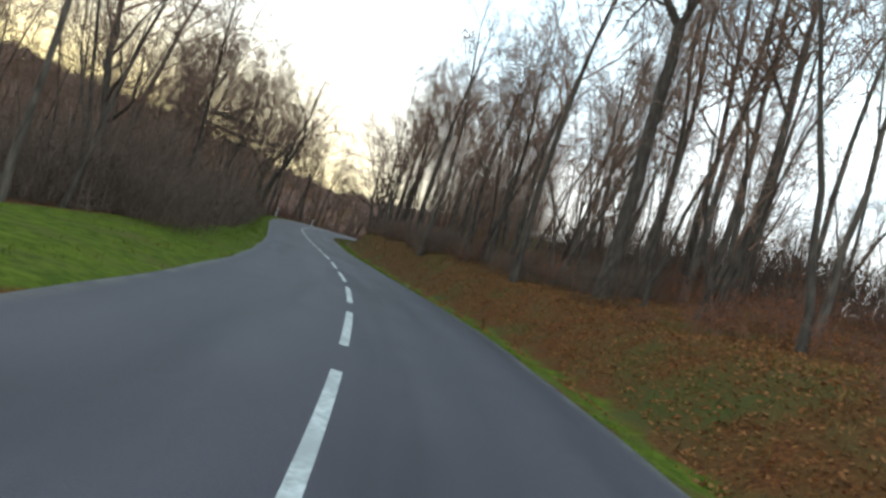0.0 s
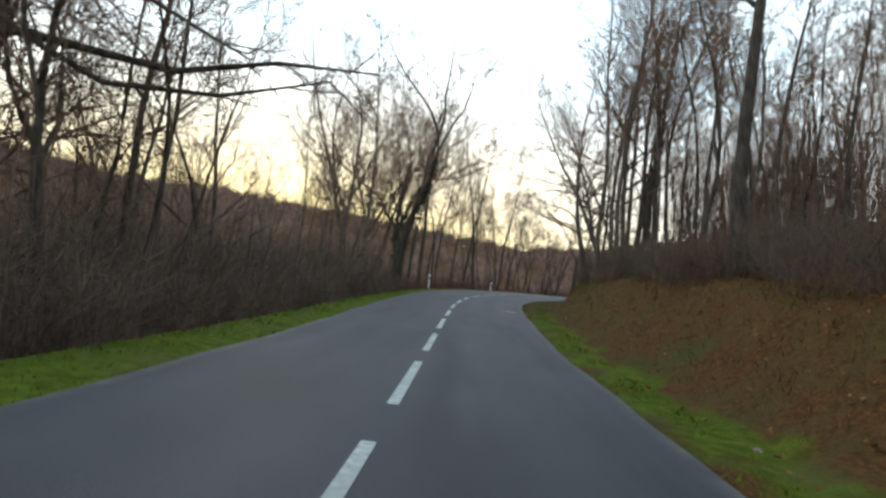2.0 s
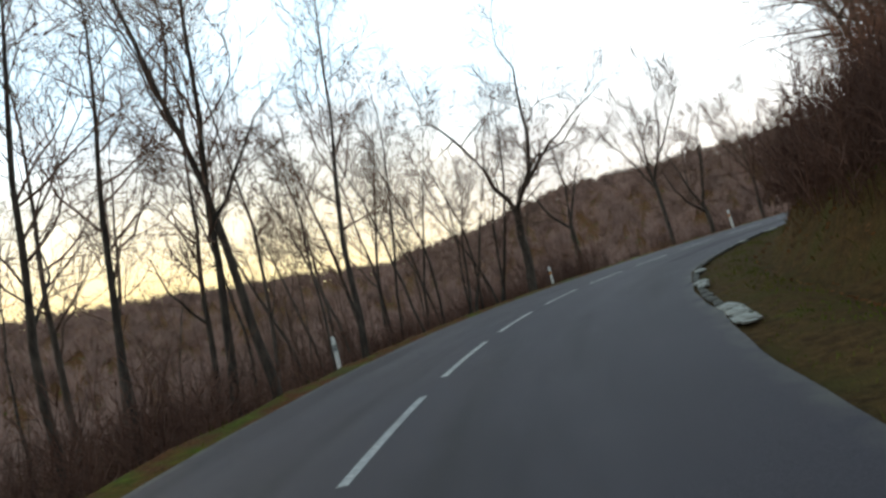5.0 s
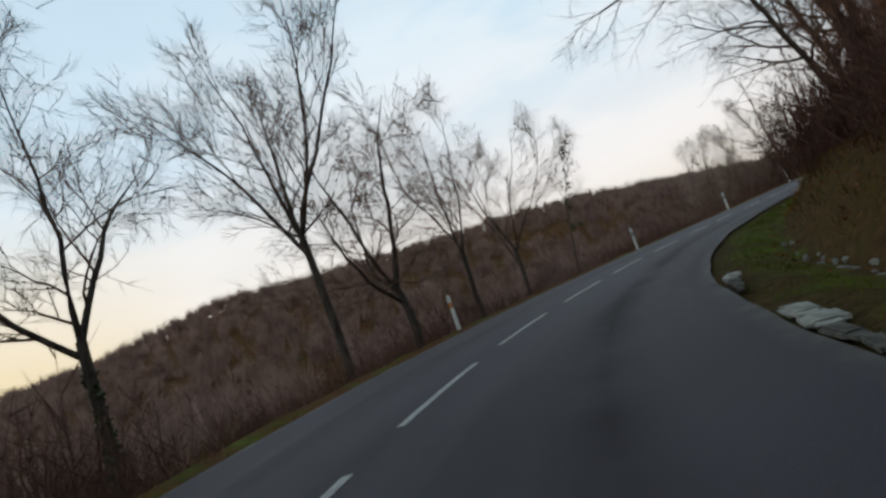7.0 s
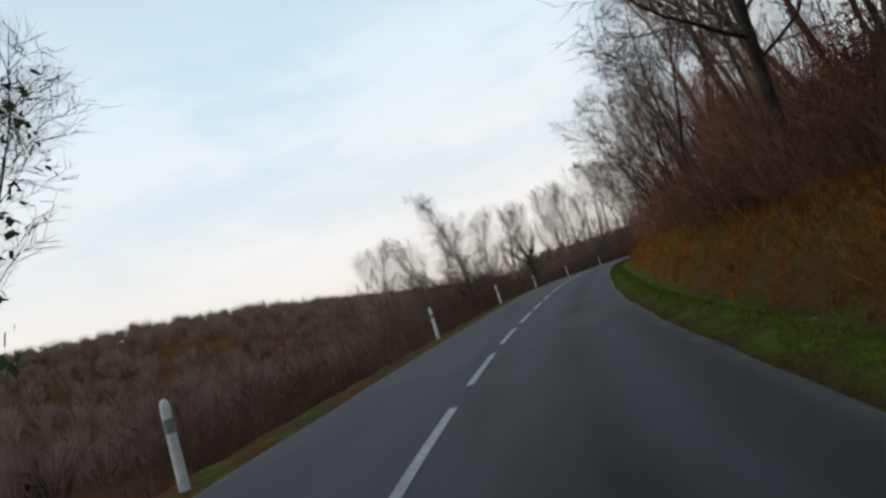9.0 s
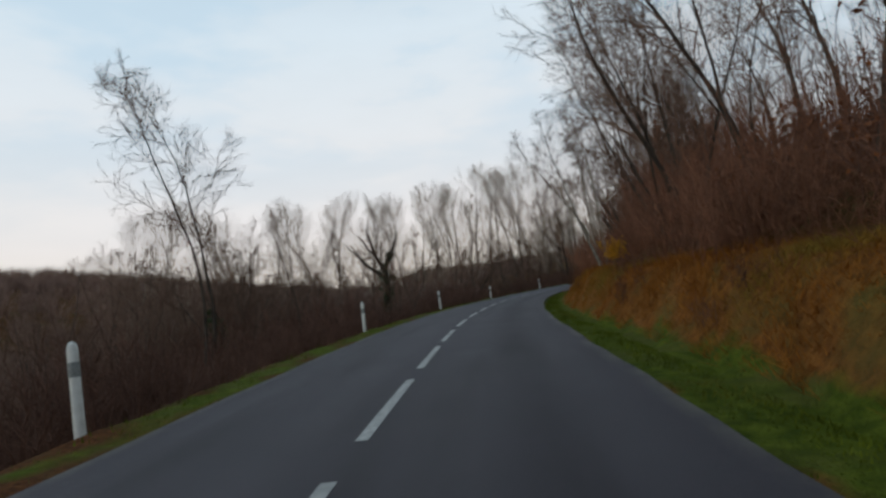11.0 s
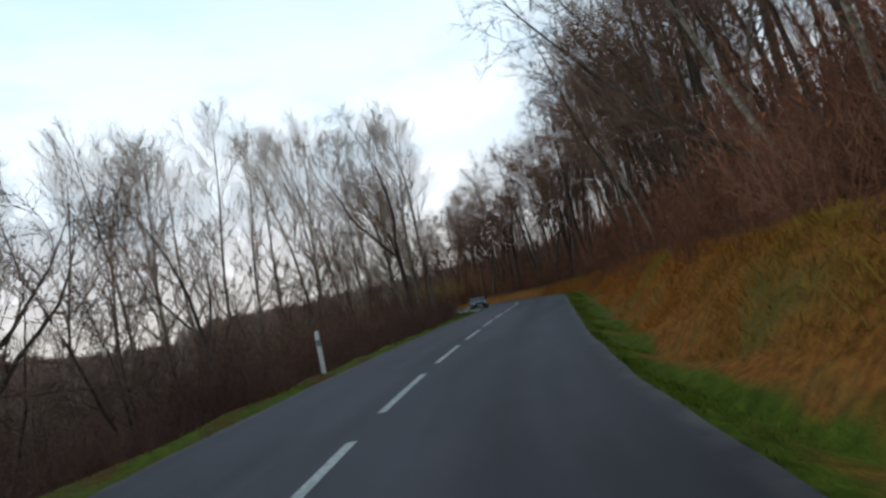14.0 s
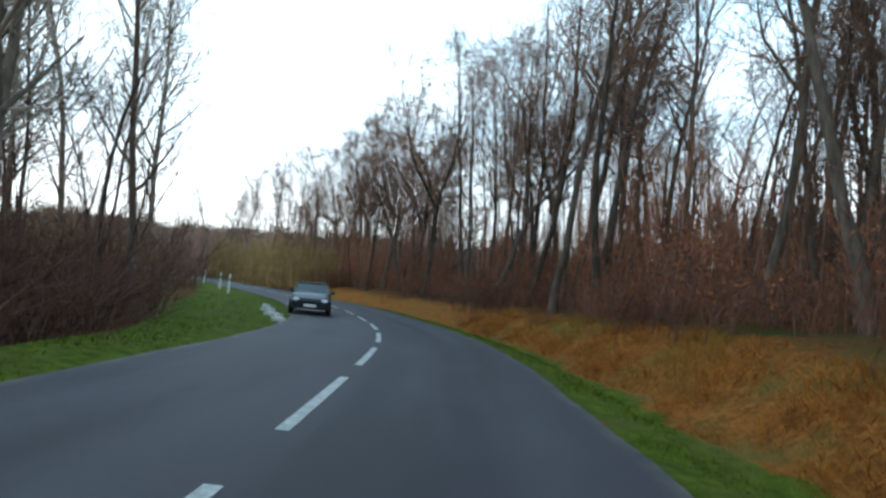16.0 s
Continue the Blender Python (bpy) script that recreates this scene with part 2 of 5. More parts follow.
# ---- the road's line ----
CENTRE = [(1.2, -40, 0.3), (0.7, -22, 0.3), (0.25, -9, 0.25), (-0.02, -2, 0.2), (-0.58, 5.8, 0.14), (-1.7, 13.71, 0.08), (-3.48, 21.51, -0.02), (-5.55, 29.23, -0.12), (-7.78, 36.92, -0.2),
          (-10.0, 44.6, -0.19), (-12.12, 52.32, -0.17), (-13.75, 60.0, -0.12), (-14.35, 68.1, -0.04), (-13.39, 76.4, 0.03),
          (-11.0, 83.74, 0.03), (-6.71, 90.48, 0.0), (-0.99, 96.04, 0.0), (5.82, 100.21, 0.02), (13.11, 103.51, 0.03), (20.65, 106.17, 0.06),
          (28.31, 108.44, 0.09), (43.86, 112.24, 0.26), (59.53, 115.43, 0.23), (75.43, 117.05, 0.12), (91.4, 116.29, 0.04), (107.19, 113.75, -0.01),
          (122.92, 110.85, -0.16), (133.0, 109.75, -0.36), (142.0, 110.2, -0.56), (152.0, 112.2, -0.66), (162.0, 115.6, -0.8), (174.0, 121.0, -0.9), (190.0, 130.0, -1.0), (215.0, 146.0, -1.0), (240.0, 163.0, -1.0)]


def spline(pts, step):
    """A smooth curve through the points, at even steps."""
    p = np.array(pts, float)
    p = np.vstack([2 * p[0] - p[1], p, 2 * p[-1] - p[-2]])
    out = []
    for i in range(1, len(p) - 2):
        t0 = 0.0
        t1 = t0 + np.linalg.norm(p[i] - p[i - 1]) ** 0.5
        t2 = t1 + np.linalg.norm(p[i + 1] - p[i]) ** 0.5
        t3 = t2 + np.linalg.norm(p[i + 2] - p[i + 1]) ** 0.5
        for t in np.linspace(t1, t2, 24, endpoint=False):
            a1 = (t1 - t) / (t1 - t0) * p[i - 1] + (t - t0) / (t1 - t0) * p[i]
            a2 = (t2 - t) / (t2 - t1) * p[i] + (t - t1) / (t2 - t1) * p[i + 1]
            a3 = (t3 - t) / (t3 - t2) * p[i + 1] + (t - t2) / (t3 - t2) * p[i + 2]
            b1 = (t2 - t) / (t2 - t0) * a1 + (t - t0) / (t2 - t0) * a2
            b2 = (t3 - t) / (t3 - t1) * a2 + (t - t1) / (t3 - t1) * a3
            out.append((t2 - t) / (t2 - t1) * b1 + (t - t1) / (t2 - t1) * b2)
    out = np.array(out + [p[-2]])
    s = np.r_[0, np.cumsum(np.linalg.norm(np.diff(out[:, :2], axis=0), axis=1))]
    even = np.arange(0, s[-1], step)
    return np.stack([np.interp(even, s, out[:, k]) for k in range(3)], 1)


STEP = 0.5
ROAD = spline(CENTRE, STEP)
RS = np.arange(len(ROAD)) * STEP
TAN = np.gradient(ROAD[:, :2], axis=0)
TAN /= np.linalg.norm(TAN, axis=1)[:, None]
LEFT = np.stack([-TAN[:, 1], TAN[:, 0]], 1)
S0 = float(RS[np.argmin(np.hypot(ROAD[:, 0] + 0.02, ROAD[:, 1] + 2))]) + 2.0   # arc length abreast of the start


def along(s, off=0.0, up=0.0):
    """The place at arc length s past the start, off metres left of the centre line."""
    s = s + S0
    q = [np.interp(s, RS, ROAD[:, k]) for k in range(3)]
    n = np.array([np.interp(s, RS, LEFT[:, k]) for k in range(2)])
    n /= np.linalg.norm(n)
    return Vector((q[0] + n[0] * off, q[1] + n[1] * off, q[2] + up))


def heading(s):
    t = np.array([np.interp(s + S0, RS, TAN[:, k]) for k in range(2)])
    return math.atan2(t[1], t[0])


def left_edge(s):
    """Half width of the left lane; the bend is wider."""
    return np.interp(s, [40, 58, 75, 100, 112, 125, 150], [2.7, 2.9, 3.5, 3.6, 3.2, 2.8, 2.8])


def right_edge(s):
    return np.interp(s, [-20, 0, 12, 25, 40, 50, 60, 70, 76, 84, 90, 95, 100, 112, 118, 150, 168, 180, 195, 215], [3.5, 3.5, 3.35, 2.75, 2.65, 2.95, 3.2, 3.75, 4.15, 4.15, 4.2, 3.95, 3.8, 3.15, 3.05, 2.8, 2.8, 2.9, 2.95, 3.1])


def road_frame(x, y):
    """Arc length past the start, offset to the left and road height for many places."""
    x, y = np.asarray(x, float), np.asarray(y, float)
    best = np.full(x.shape, 1e18)
    idx = np.zeros(x.shape, int)
    for k in range(0, len(ROAD), 4):
        d = (x - ROAD[k, 0]) ** 2 + (y - ROAD[k, 1]) ** 2
        near = d < best
        best[near], idx[near] = d[near], k
    for step in (2, 1):
        for sgn in (-1, 1):
            j = np.clip(idx + sgn * step, 0, len(ROAD) - 1)
            d = (x - ROAD[j, 0]) ** 2 + (y - ROAD[j, 1]) ** 2
            near = d < best
            best[near], idx[near] = d[near], j[near]
    dx, dy = x - ROAD[idx, 0], y - ROAD[idx, 1]
    lon = np.clip(dx * TAN[idx, 0] + dy * TAN[idx, 1], -STEP, STEP)
    off = dx * LEFT[idx, 0] + dy * LEFT[idx, 1]
    far = np.sqrt(np.maximum(best, 0))
    off = np.where(far > 6, np.sign(off) * far, off)
    z = ROAD[idx, 2] + lon * np.gradient(ROAD[:, 2])[idx] / STEP
    return RS[idx] - S0 + lon, off, z


def smooth(a, b, v):
    t = np.clip((v - a) / (b - a), 0, 1)
    return t * t * (3 - 2 * t)


def lumps(x, y, size, seed=0.0):
    """Cheap soft unevenness between -1 and 1."""
    u, v = x / size + seed, y / size - seed * 1.7
    return (np.sin(u * 1.9 + np.sin(v * 1.3) * 1.2) + np.sin(v * 2.3 + np.sin(u * 1.7 + 2) * 1.1) + np.sin((u + v) * 1.1 + 0.6)) / 3


def hill_height(x, y):
    """The wooded hills across the valley, by their bearing from the bend."""
    dx, dy = x - 10, y - 80
    r = np.hypot(dx, dy)
    yaw = np.degrees(np.arctan2(-dx, dy))
    top = np.interp(yaw, [-180, -125, -85, -70, -60, -50, -40, -30, -10, -3, 8, 17, 30, 50, 85, 110, 150, 180], [2, 2, 2, 2, 6, 14, 23, 29, 35, 37, 27, 23, 28, 37, 36, 20, 6, 3])
    return top * smooth(110, 300, r) * (1 + 0.1 * lumps(x, y, 45)) + 0.08 * top * lumps(x, y, 60, 3) * smooth(150, 300, r)


# width of the grass between the road and the foot of the bank
FOOT_S = [0, 20, 40, 52, 68, 85, 95, 105, 115, 125, 150, 172, 200, 212, 230]
FOOT_D = [0.9, 1.0, 1.2, 1.4, 1.9, 1.75, 1.45, 1.4, 1.5, 1.4, 1.15, 0.95, 0.75, 0.9, 1.2]


def ground(x, y):
    s, off, zr = road_frame(x, y)
    le, re = left_edge(s), right_edge(s)
    dl, dr = off - le, -off - re
    bank = np.interp(s, [-30, 0, 20, 40, 60, 75, 110, 150, 205, 235, 265], [1.1, 1.1, 1.2, 1.6, 1.75, 1.4, 1.15, 1.1, 1.1, 0.95, 0.7])
    rise = np.interp(s, [-30, 0, 25, 50, 75, 100, 185, 215, 240, 260], [0.28, 0.28, 0.25, 0.27, 0.45, 0.42, 0.28, 0.24, 0.18, 0.12])
    foot = np.interp(s, FOOT_S, FOOT_D)
    steep = np.interp(s, [40, 75, 205, 225], [2.3, 1.35, 1.35, 2.2])
    right = bank * smooth(foot, foot + steep, dr) - np.interp(s, [40, 70, 205, 225], [0.18, 0.3, 0.28, 0.18]) * np.exp(-((dr - foot) / 0.45) ** 2)
    right = right + rise * np.clip(dr - foot - 1.8, 0, 12) + 0.1 * np.clip(dr - foot - 13.8, 0, 20)
    right = right + 0.12 * lumps(x, y, 1.3) * smooth(foot, foot + 2, dr) + 0.5 * lumps(x, y, 9, 2) * smooth(6, 18, dr)
    verge = np.interp(s, [-20, 0, 15, 30, 60, 100, 130, 225, 236, 246, 262, 280], [4.2, 3.8, 2.8, 1.15, 1.0, 1.0, 0.9, 0.9, 1.6, 4.6, 4.2, 2.0])
    fall = np.interp(s, [-20, 0, 30, 60, 225, 250], [0.10, 0.12, 0.3, 0.45, 0.38, 0.12])
    left = -fall * np.clip(dl - verge, 0, 11) - 0.06 * np.clip(dl - verge - 11, 0, 55) + 0.25 * lumps(x, y, 3, 1) * smooth(verge, verge + 3, dl)
    h = np.where(off > 0, left * smooth(0, 0.6, dl), right * smooth(0, 0.3, dr))
    h = h - 0.07 * smooth(0.95, 0.2, np.where(off > 0, dl, dr)) + 0.03 * smooth(0.3, 1.0, np.where(off > 0, dl, dr))
    fade = 1 - smooth(70, 130, np.abs(off))
    return zr * fade + np.where(off > 0, h, h * (0.25 + 0.75 * fade)) + hill_height(x, y) * smooth(35, 80, np.abs(off)), s, off, np.where(off > 0, dl, dr)


def mesh_object(name, verts, faces, mat, parent=None, label="", smooth_faces=False):
    me = bpy.data.meshes.new(name)
    me.from_pydata([tuple(v) for v in verts], [], [tuple(f) for f in faces])
    me.materials.append(mat)
    if smooth_faces:
        me.shade_smooth()
    ob = new(name, me)
    if parent:
        ob.parent = parent
    if label:
        ob["label"] = label
    return ob


def part(name, bm, mat, parent, label=""):
    """Links a bmesh as one mesh under a thing."""
    me = bpy.data.meshes.new(name)
    bm.to_mesh(me)
    bm.free()
    me.materials.append(mat)
    ob = new(name, me)
    ob.parent = parent
    if label:
        ob["label"] = label
    return ob


# ---- ground sheet ----
def axis(lo, hi, step, reach):
    fine = np.arange(lo, hi + step / 2, step)
    out, d = [], step
    v = 0.0
    while v < reach:
        d *= 1.16
        v += d
        out.append(v)
    out = np.array(out)
    return np.r_[(lo - out)[::-1], fine, hi + out]


GX, GY = axis(-34, 176, 0.6, 1800), axis(-6, 136, 0.6, 1800)
MX, MY = np.meshgrid(GX, GY)
GZ, GS, GOFF, GD = ground(MX.ravel(), MY.ravel())
nx, ny = len(GX), len(GY)
I, J = np.meshgrid(np.arange(nx - 1), np.arange(ny - 1))
q0 = (J * nx + I).ravel()
quads = np.stack([q0, q0 + 1, q0 + nx + 1, q0 + nx], 1)


def fast_mesh(name, verts, faces, mat, smooth_faces=False):
    """A mesh of equal-sided faces from arrays."""
    me = bpy.data.meshes.new(name)
    nf, k = faces.shape
    me.vertices.add(len(verts))
    me.vertices.foreach_set("co", np.asarray(verts, np.float32).ravel())
    me.loops.add(nf * k)
    me.loops.foreach_set("vertex_index", faces.astype(np.int32).ravel())
    me.polygons.add(nf)
    me.polygons.foreach_set("loop_start", np.arange(nf, dtype=np.int32) * k)
    me.update(calc_edges=True)
    me.validate()
    me.materials.append(mat)
    if smooth_faces:
        me.shade_smooth()
    return me


def ground_material():
    m, n, l, b = material("verge_and_leaf_litter", 0.95, spec=0.06)
    nt = m.node_tree
    at = n.new("ShaderNodeAttribute")
    at.attribute_name = "cover"
    add = n.new("ShaderNodeMath")
    add.operation = "MULTIPLY_ADD"
    l.new(grain(nt, 1.1, 0.2, 0.8, 5.0), add.inputs[0])
    add.inputs[1].default_value = 0.5
    l.new(at.outputs["Fac"], add.inputs[2])
    cut = n.new("ShaderNodeMapRange")
    cut.inputs[1].default_value, cut.inputs[2].default_value = 0.62, 0.82
    l.new(add.outputs[0], cut.inputs[0])
    grass = mixed(nt, grain(nt, 5, 0.3, 0.7, 6.0), (0.048, 0.072, 0.007), (0.125, 0.152, 0.016))
    grass = mixed(nt, grain(nt, 0.8, 0.5, 0.75, 4.0), grass, (0.11, 0.1, 0.028))
    litter = mixed(nt, grain(nt, 14, 0.3, 0.7, 6.0), (0.05, 0.019, 0.008), (0.185, 0.07, 0.024))
    litter = mixed(nt, grain(nt, 1.6, 0.42, 0.7, 5.0), litter, (0.1, 0.062, 0.022))
    litter = mixed(nt, grain(nt, 0.35, 0.55, 0.72, 4.0), litter, (0.06, 0.075, 0.02))
    dry = n.new("ShaderNodeAttribute")
    dry.attribute_name = "bracken"
    straw = mixed(nt, grain(nt, 9, 0.3, 0.7, 6.0, (1, 1, 0.4)), (0.135, 0.048, 0.011), (0.38, 0.147, 0.03))
    straw = mixed(nt, grain(nt, 0.9, 0.5, 0.72, 4.0), straw, (0.13, 0.12, 0.03))
    litter = mixed(nt, dry.outputs["Fac"], litter, straw)
    # mossy bank, with shade under the trees put into the darker browns
    shaded_moss = n.new("ShaderNodeAttribute")
    shaded_moss.attribute_name = "moss"
    moss = mixed(nt, grain(nt, 7, 0.3, 0.7, 6.0), (0.038, 0.0235, 0.011), (0.118, 0.072, 0.026))
    moss = mixed(nt, grain(nt, 1.3, 0.45, 0.7, 4.0), moss, (0.07, 0.058, 0.017))
    litter = mixed(nt, shaded_moss.outputs["Fac"], litter, moss)
    l.new(mixed(nt, cut.outputs[0], litter, grass), b.inputs["Base Color"])
    bump(nt, b, grain(nt, 22, 0.2, 0.8, 6.0), 0.8, 0.05)
    return m


GROUND = ground_material()
me = fast_mesh("ground", np.stack([MX.ravel(), MY.ravel(), GZ], 1), quads, GROUND, True)
foot_at = np.interp(GS, FOOT_S, FOOT_D)
verge_at = np.interp(GS, [-20, 0, 15, 30, 60, 100, 130, 225, 236, 246, 262, 280], [4.2, 3.8, 2.8, 1.15, 1.0, 1.0, 0.9, 0.9, 1.6, 4.6, 4.2, 2.0])
edge_at = np.where(GOFF > 0, verge_at * 0.85, foot_at - 0.25 * smooth(150, 175, GS))
# less grass on the right: patchy verge, and tree shade put into its colour
cover = np.where((GOFF < 0) & (GS < 62), 0.66, 1.0) * np.clip(0.9 - (GD - edge_at) * np.where(GOFF > 0, 0.8, 1.8), 0, 1) * (1 - np.where(GOFF > 0, (0.38 * smooth(54, 70, GS) + 0.2 * smooth(64, 80, GS) * (1 - smooth(142, 158, GS))) * (1 - smooth(218, 236, GS)), 0.72 * smooth(44, 70, GS) * (1 - 0.35 * smooth(92, 108, GS) - 0.65 * smooth(124, 150, GS))))
cover = cover * (0.5 + 0.5 * smooth(0.05, 0.4, GD + 0.15 * lumps(MX.ravel(), MY.ravel(), 0.7, 5)))
att = me.attributes.new("cover", "FLOAT", "POINT")
att.data.foreach_set("value", cover.astype(np.float32))
dryness = smooth(112, 166, GS) * (GOFF < 0) * (1 - smooth(2.6, 3.8, GD)) * 0.9 + 0.35 * smooth(40, 60, GS) * (1 - smooth(90, 120, GS)) * (GOFF < 0) * (1 - smooth(5, 8, GD))
att = me.attributes.new("bracken", "FLOAT", "POINT")
att.data.foreach_set("value", dryness.astype(np.float32))
moss = 0.85 * (0.3 * smooth(10, 30, GS) + 0.7 * smooth(38, 54, GS)) * (1 - smooth(114, 140, GS)) * (GOFF < 0)
att = me.attributes.new("moss", "FLOAT", "POINT")
att.data.foreach_set("value", moss.astype(np.float32))
tagged(new("ground", me), "grassy verges and slopes of brown leaf litter", "ground", kind="structure")

# ---- road ----
KEEP = (RS - S0 > -32) & (RS - S0 < 335)
rs = RS[KEEP] - S0
cols = 29
rv = []
for i in np.where(KEEP)[0]:
    s = RS[i] - S0
    le, re = float(left_edge(s)), float(right_edge(s))
    wob = 0.02 * math.sin(s * 1.1) + 0.012 * math.sin(s * 2.9 + 1)
    for c in range(cols):
        o = -(re + wob) + (le + re + wob + 0.02 * math.sin(s * 1.3)) * c / (cols - 1)
        rv.append((ROAD[i, 0] + LEFT[i, 0] * o, ROAD[i, 1] + LEFT[i, 1] * o, ROAD[i, 2] + 0.012 - 0.004 * abs(o)))
rf = [(i * cols + c + 1, i * cols + c, (i + 1) * cols + c, (i + 1) * cols + c + 1) for i in range(len(rs) - 1) for c in range(cols - 1)]
me = fast_mesh("road", np.array(rv), np.array(rf), ASPHALT, True)
offs = np.array([-(right_edge(v) - (left_edge(v) + right_edge(v)) * c / (cols - 1)) for v in rs for c in range(cols)])
track = sum(np.exp(-((offs - o) / 0.38) ** 2) for o in (-2.1, -0.75, 0.75, 2.1)) * 1.0
att = me.attributes.new("across", "FLOAT", "POINT")
att.data.foreach_set("value", track.astype(np.float32))
run = np.array([(v * 0.09, -(right_edge(v) - (left_edge(v) + right_edge(v)) * c / (cols - 1)) * 0.85, 0.0) for v in rs for c in range(cols)])
att = me.attributes.new("run", "FLOAT_VECTOR", "POINT")
att.data.foreach_set("vector", run.astype(np.float32).ravel())
lane = np.interp(np.repeat(rs, cols), [80, 97, 107, 113, 260], [-2.3, -2.25, -2.1, -1.6, -1.5])
oil = np.exp(-((offs - lane) / 0.33) ** 2) * smooth(84, 94, np.repeat(rs, cols)) * (1 - 0.55 * smooth(108, 130, np.repeat(rs, cols)))
att = me.attributes.new("oil", "FLOAT", "POINT")
att.data.foreach_set("value", oil.astype(np.float32))
rim = np.array([0.75 if c in (0, cols - 1) else 0.0 for v in rs for c in range(cols)])
att = me.attributes.new("rim", "FLOAT", "POINT")
att.data.foreach_set("value", rim.astype(np.float32))
road = tagged(new("road", me), "grey worn asphalt two-lane country road", "road", kind="structure")

# broken centre line: 3 m strokes and 1.33 m gaps
for k in range(-6, 72):
    a = float(np.interp(k, [-6, 0, 13, 18, 30, 36, 55, 72], [-23.18, 2.82, 59.08, 79.93, 131.91, 155.95, 238.25, 311.9]))
    vs = []
    for j in range(5):
        s = a + 3.0 * j / 4
        for o in (-0.06, 0.06):
            vs.append(along(s, o, 0.018))
    mesh_object("centre_line_stroke", vs, [(2 * j + 1, 2 * j, 2 * j + 2, 2 * j + 3) for j in range(4)], LINE, road)

# ---- tubes for trees and brush ----
def tubes(lines, sides):
    """Tapered tubes along many polylines [(points, radii)]: vertices and quads."""
    vs, fs, base = [], [], 0
    ang = np.arange(sides) * 2 * math.pi / sides
    ca, sa = np.cos(ang), np.sin(ang)
    for pts, rad in lines:
        p = np.asarray(pts)
        d = np.gradient(p, axis=0)
        d /= np.linalg.norm(d, axis=1)[:, None] + 1e-9
        ref = np.where(np.abs(d[:, 2:3]) > 0.9, np.array([[1.0, 0, 0]]), np.array([[0, 0, 1.0]]))
        u = np.cross(d, ref)
        u /= np.linalg.norm(u, axis=1)[:, None]
        w = np.cross(d, u)
        ring = p[:, None] + np.asarray(rad)[:, None, None] * (u[:, None] * ca[None, :, None] + w[:, None] * sa[None, :, None])
        n = len(p)
        vs.append(ring.reshape(-1, 3))
        i = np.arange(n - 1)[:, None] * sides + np.arange(sides)[None]
        j = np.arange(n - 1)[:, None] * sides + (np.arange(sides)[None] + 1) % sides
        fs.append(np.stack([i, j, j + sides, i + sides], -1).reshape(-1, 4) + base)
        base += n * sides
    return np.concatenate(vs), np.concatenate(fs)


def spikes(foot, tip, radius):
    """Thin pointed twigs from foot to tip: vertices and triangles."""
    foot, tip, radius = np.asarray(foot, float), np.asarray(tip, float), np.asarray(radius, float)
    d = tip - foot
    d /= np.linalg.norm(d, axis=1)[:, None] + 1e-9
    ref = np.where(np.abs(d[:, 2:3]) > 0.9, np.array([[1.0, 0, 0]]), np.array([[0, 0, 1.0]]))
    u = np.cross(d, ref)
    u /= np.linalg.norm(u, axis=1)[:, None]
    w = np.cross(d, u)
    ring = [foot + radius[:, None] * (u * math.cos(g) + w * math.sin(g)) for g in (0.0, 2.094, 4.189)]
    v = np.stack(ring + [tip], 1).reshape(-1, 3)
    b = np.arange(len(foot))[:, None] * 4
    return v, np.concatenate([b + np.array([[0, 1, 3]]), b + np.array([[1, 2, 3]]), b + np.array([[2, 0, 3]])])


def split(quads):
    """Quads as triangles."""
    return np.vstack([quads[:, [0, 1, 2]], quads[:, [0, 2, 3]]])


def twig_spikes(lines):
    return spikes([p[0] for p, r in lines], [p[-1] for p, r in lines], [r[0] for p, r in lines])


def joined(*meshes):
    vs, fs, n = [], [], 0
    for v, f in meshes:
        vs.append(v)
        fs.append(f + n)
        n += len(v)
    return np.vstack(vs), np.vstack(fs)


def grow(rng, start, way, length, radius, segs, wander, lift, tip=0.25):
    """One limb as a wandering polyline with its radii."""
    p, d = np.array(start, float), np.array(way, float)
    pts, rad = [p.copy()], [radius]
    for i in range(segs):
        d = d + rng.normal(0, wander, 3) + (0, 0, lift)
        d /= np.linalg.norm(d)
        p = p + d * length / segs
        pts.append(p.copy())
        rad.append(radius * (1 - (1 - tip) * (i + 1) / segs))
    return np.array(pts), np.array(rad)


def spot(line, f):
    pts, rad = line
    x = f * (len(pts) - 1)
    i = min(int(x), len(pts) - 2)
    t = x - i
    return pts[i] * (1 - t) + pts[i + 1] * t, rad[i] * (1 - t) + rad[i + 1] * t, (pts[i + 1] - pts[i]) / np.linalg.norm(pts[i + 1] - pts[i])


def turned(rng, d, degrees, lift=0.0):
    """A direction that leaves d by about so many degrees."""
    r = rng.normal(0, 1, 3)
    r -= d * (r @ d)
    r /= np.linalg.norm(r)
    a = radians(degrees)
    v = d * math.cos(a) + r * math.sin(a) + np.array((0, 0, lift))
    return v / np.linalg.norm(v)


